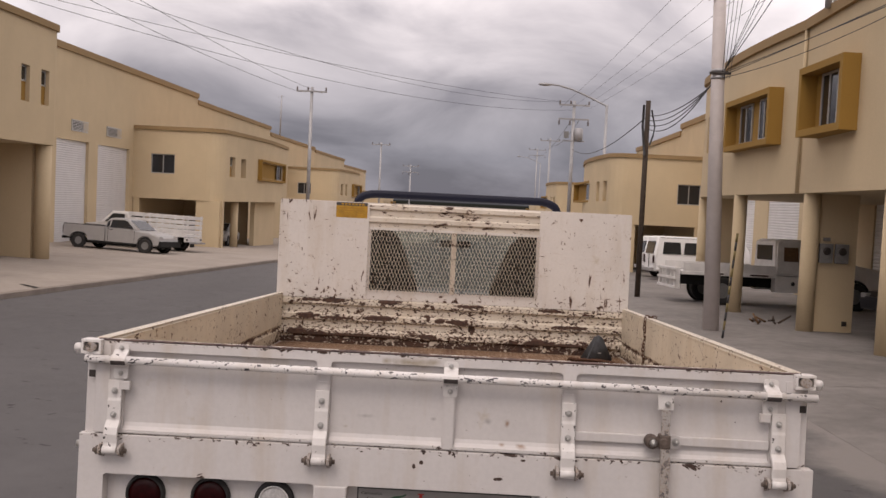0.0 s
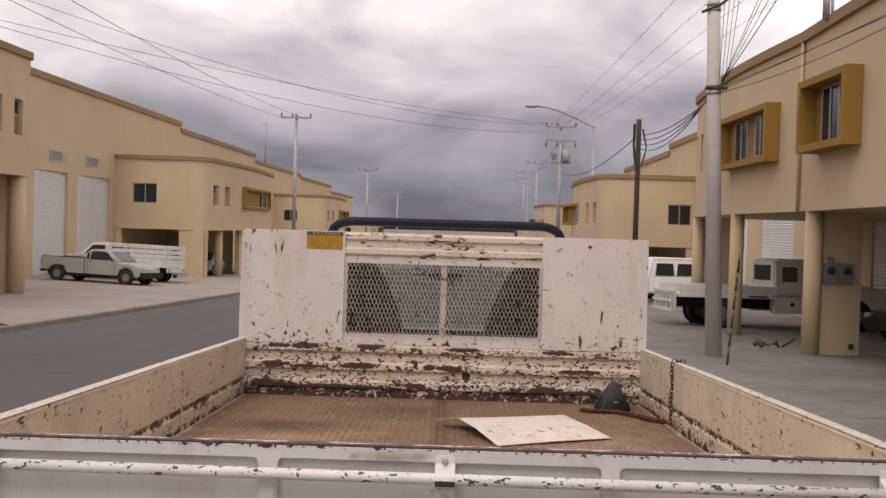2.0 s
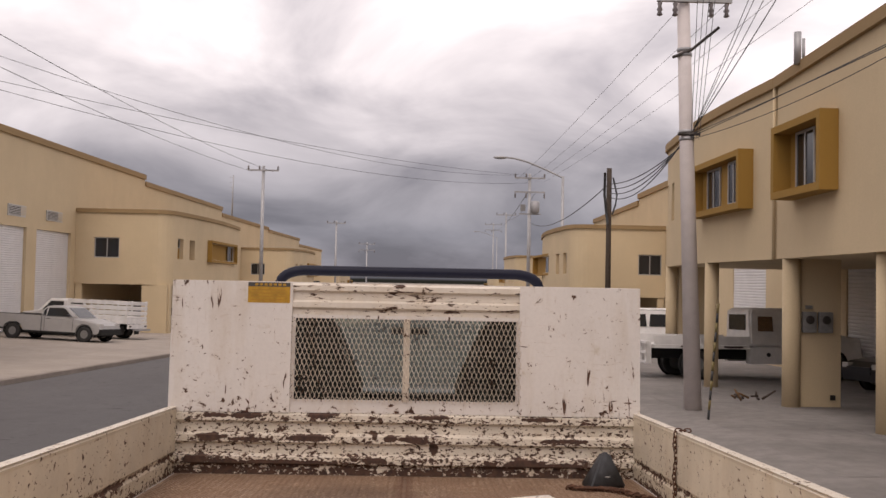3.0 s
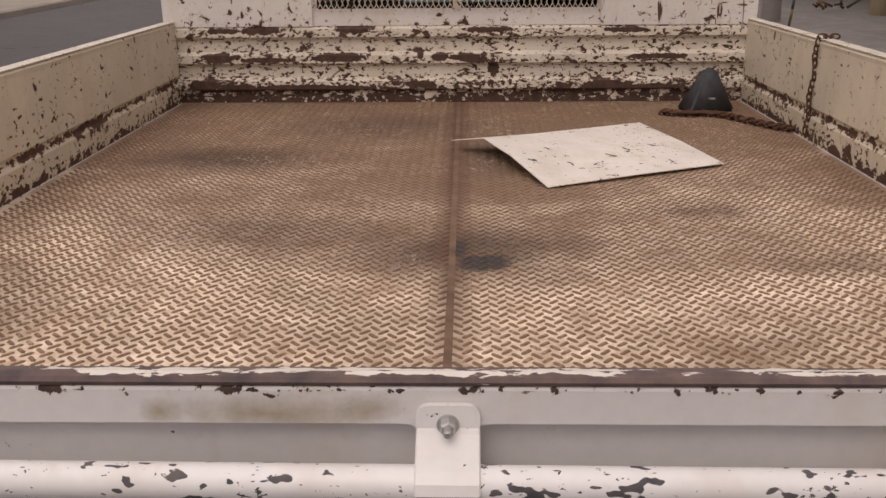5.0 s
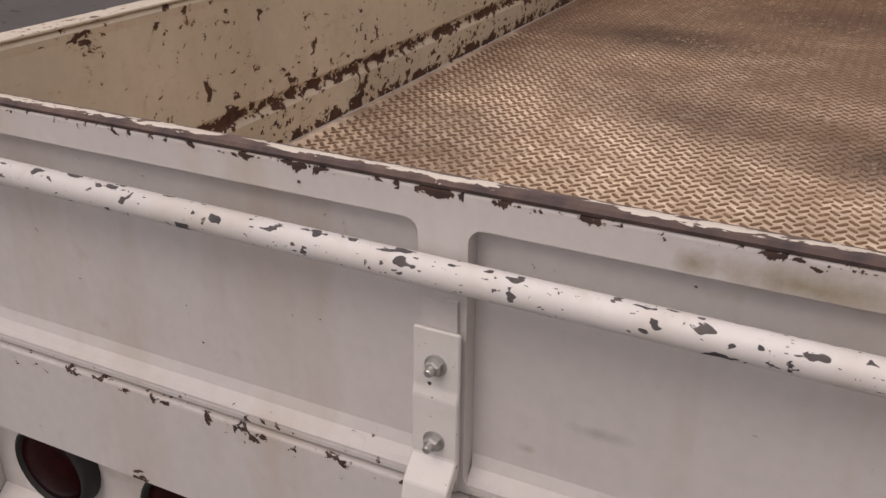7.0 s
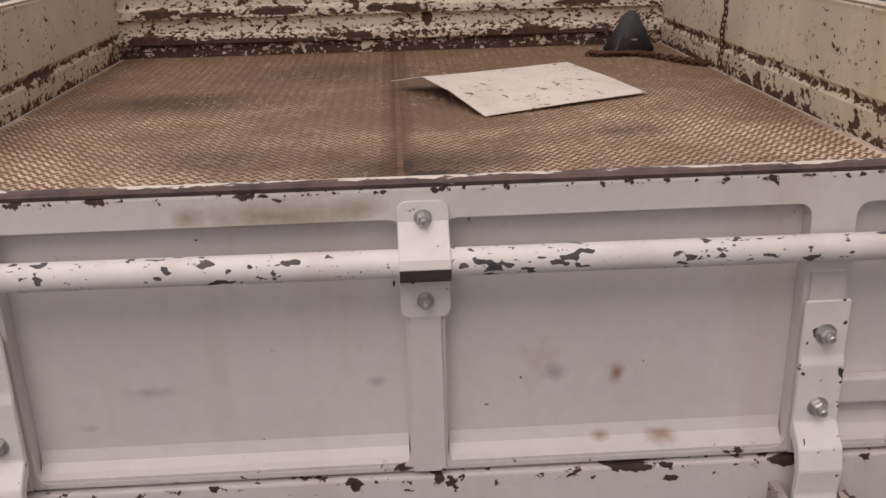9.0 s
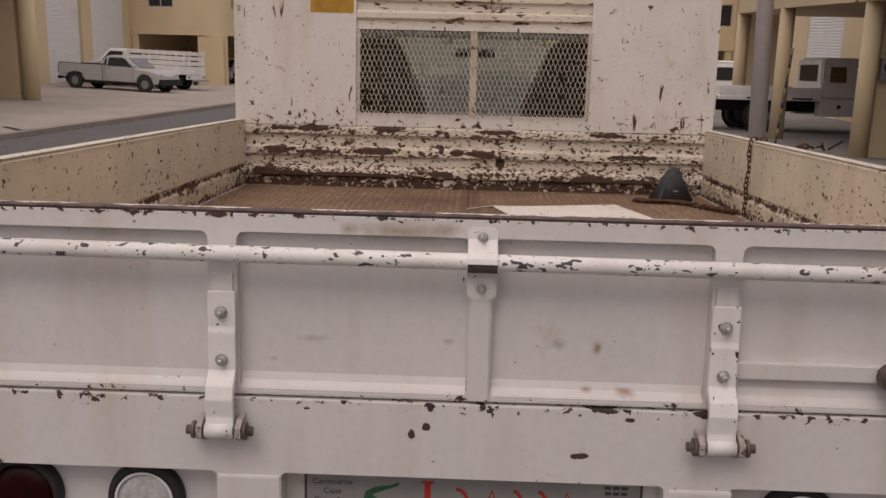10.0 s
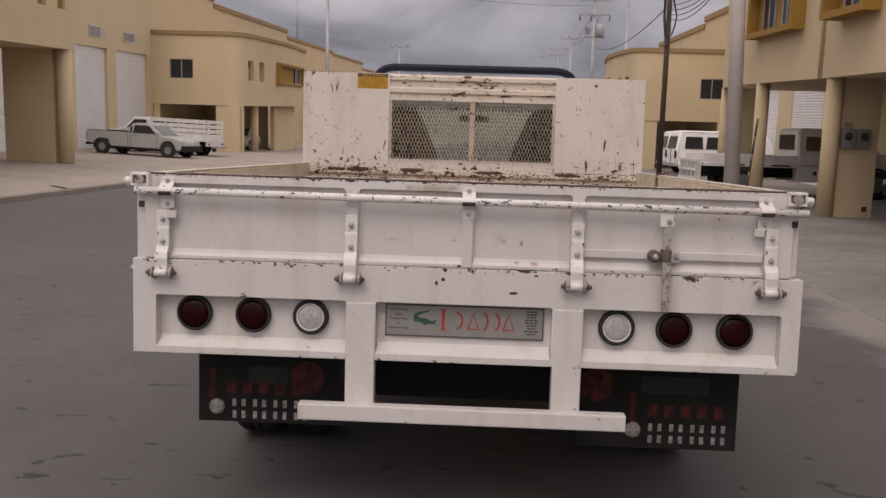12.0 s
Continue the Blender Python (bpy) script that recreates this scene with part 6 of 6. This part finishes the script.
def van(x, y, heading, label):
    t = thing("passenger_van", label, "van", "white vans", parked(x, y, heading, right_lift))
    w = 1.95
    part("body", shell([(-2.75, 0.42), (-2.78, 1.1), (-2.62, 2.0), (-2.45, 2.08), (1.15, 2.08), (1.35, 2.0), (1.95, 1.25), (2.75, 1.05), (2.85, 0.8), (2.85, 0.4)], w, 0.08, (1.1, 0.86)), M_cabwhite, t)
    for a, b in ((-2.38, -1.52), (-1.40, -0.48), (-0.36, 0.46), (0.6, 1.25)):
        side_glass(t, [(a, 1.25), (a + 0.06, 1.80), (b - 0.04, 1.80), (b, 1.25)], w, (1.1, 0.86, 2.08))
    part("rear_window", extrude(bmesh.new(), [(-2.79, 1.25), (-2.76, 1.25), (-2.65, 1.82), (-2.68, 1.82)], -0.72, 0.72, "x"), M_carglass, t)
    part("rear_bumper", boxes((-0.95, 0.95, -2.92, -2.76, 0.42, 0.58), bev=0.02), M_galv, t)
    part("roof_gutter", boxes((-0.86, -0.84, -2.5, 1.2, 1.985, 2.005), (0.84, 0.86, -2.5, 1.2, 1.985, 2.005)), M_chassis, t)
    part("rear_door_gap", boxes((-0.008, 0.008, -2.80, -2.77, 0.60, 1.22)), M_chassis, t)
    part("fuel_flap", boxes((-w / 2 - 0.006, -w / 2 + 0.004, -2.35, -2.15, 0.82, 1.08)), M_cabdark, t)
    for s in (-1, 1):
        part("tail_light", boxes((s * 0.86 - 0.09, s * 0.86 + 0.09, -2.81, -2.76, 0.80, 1.15)), M_red, t)
    wheels(t, w, (-1.7, 1.9), 0.36, 0.22)
    return t


def service_truck(x, y, heading):
    t = thing("service_truck", "white service truck with low flatbed parked under the carport", "truck", "", parked(x, y, heading, right_lift))
    part("bed", boxes((-1.05, 1.05, -2.75, 0.0, 0.86, 0.96), bev=0.01), M_dustywhite, t)
    for s in (-1, 1):
        part("bed_side", boxes((s * 1.03 - 0.025, s * 1.03 + 0.025, -2.75, 0.0, 0.97, 1.22), bev=0.006), M_dustywhite, t)
        part("reflector_strip", boxes((s * 1.057 - 0.004, s * 1.057 + 0.004, -2.0, -1.55, 0.90, 0.94)), M_red, t)
        part("reflector_strip", boxes((s * 1.057 - 0.004, s * 1.057 + 0.004, -0.75, -0.2, 0.90, 0.94)), M_red, t)
        part("toolbox", boxes((s * 0.85 - 0.17, s * 0.85 + 0.17, 0.02, 1.1, 0.45, 0.93), bev=0.02), M_dustywhite, t)
        part("box_latch", lathe(bmesh.new(), ((0.06, -0.01), (0.06, 0.012)), Matrix.Translation((s * 1.022, 0.55, 0.72)) @ Matrix.Rotation(radians(90), 4, "Y"), 14), M_cabdark, t)
        part("mud_guard", boxes((s * 0.75 - 0.2, s * 0.75 + 0.2, -1.15, -1.12, 0.3, 0.86)), M_rubber, t)
    for k in range(5):
        part("rear_bar", boxes((-1.0 + 0.44 * k, -0.9 + 0.44 * k, -2.95, -2.78, 0.42, 1.05), bev=0.01), M_dustywhite, t)
    for z in (0.44, 0.70, 0.98):
        part("rear_rail", boxes((-1.02, 1.02, -2.99, -2.93, z, z + 0.07)), M_dustywhite, t)
    part("cab", shell([(0.05, 0.95), (0.05, 1.95), (0.2, 2.05), (2.0, 2.03), (2.5, 1.35), (3.3, 1.2), (3.4, 0.5), (1.15, 0.5), (1.12, 0.95)], 1.9, 0.06, (1.3, 0.87)), M_dustywhite, t)
    side_glass(t, [(0.28, 1.38), (0.30, 1.80), (0.72, 1.80), (0.72, 1.38)], 1.90, (1.3, 0.87, 2.05), "side_window", M_timber)
    side_glass(t, [(1.02, 0.98), (1.02, 1.88), (1.8, 1.88), (2.2, 1.34), (2.2, 0.60), (1.16, 0.60), (1.14, 0.98)], 1.90, (1.3, 0.87, 2.05), "side_door", M_cabdark)
    part("rear_glass", boxes((-0.62, 0.62, 0.03, 0.047, 1.4, 1.85)), M_carglass, t)
    part("chassis", boxes((-0.45, 0.45, -2.7, 3.0, 0.55, 0.84)), M_chassis, t)
    wheels(t, 2.0, (-1.55, 2.4), 0.42, 0.4)
    return t


pickup(-15.35, 38.6, -101)
stake_truck(-15.35, 42.4, 80)
sedan(-15.4, 56.0, 182, left_lift, M_cabsilver, "pale sedan parked in the carport")
sedan(-17.3, 57.2, 180, left_lift, M_cabdark, "dark car parked in the carport")
sedan(13.0, 20.9, 95, right_lift, M_cabdark, "dark car parked under the carport")
van(11.9, 40.6, -88, "white passenger van parked with its rear to the street")
van(12.2, 44.0, -90, "white passenger van behind another van")
service_truck(9.45, 25.3, -88)
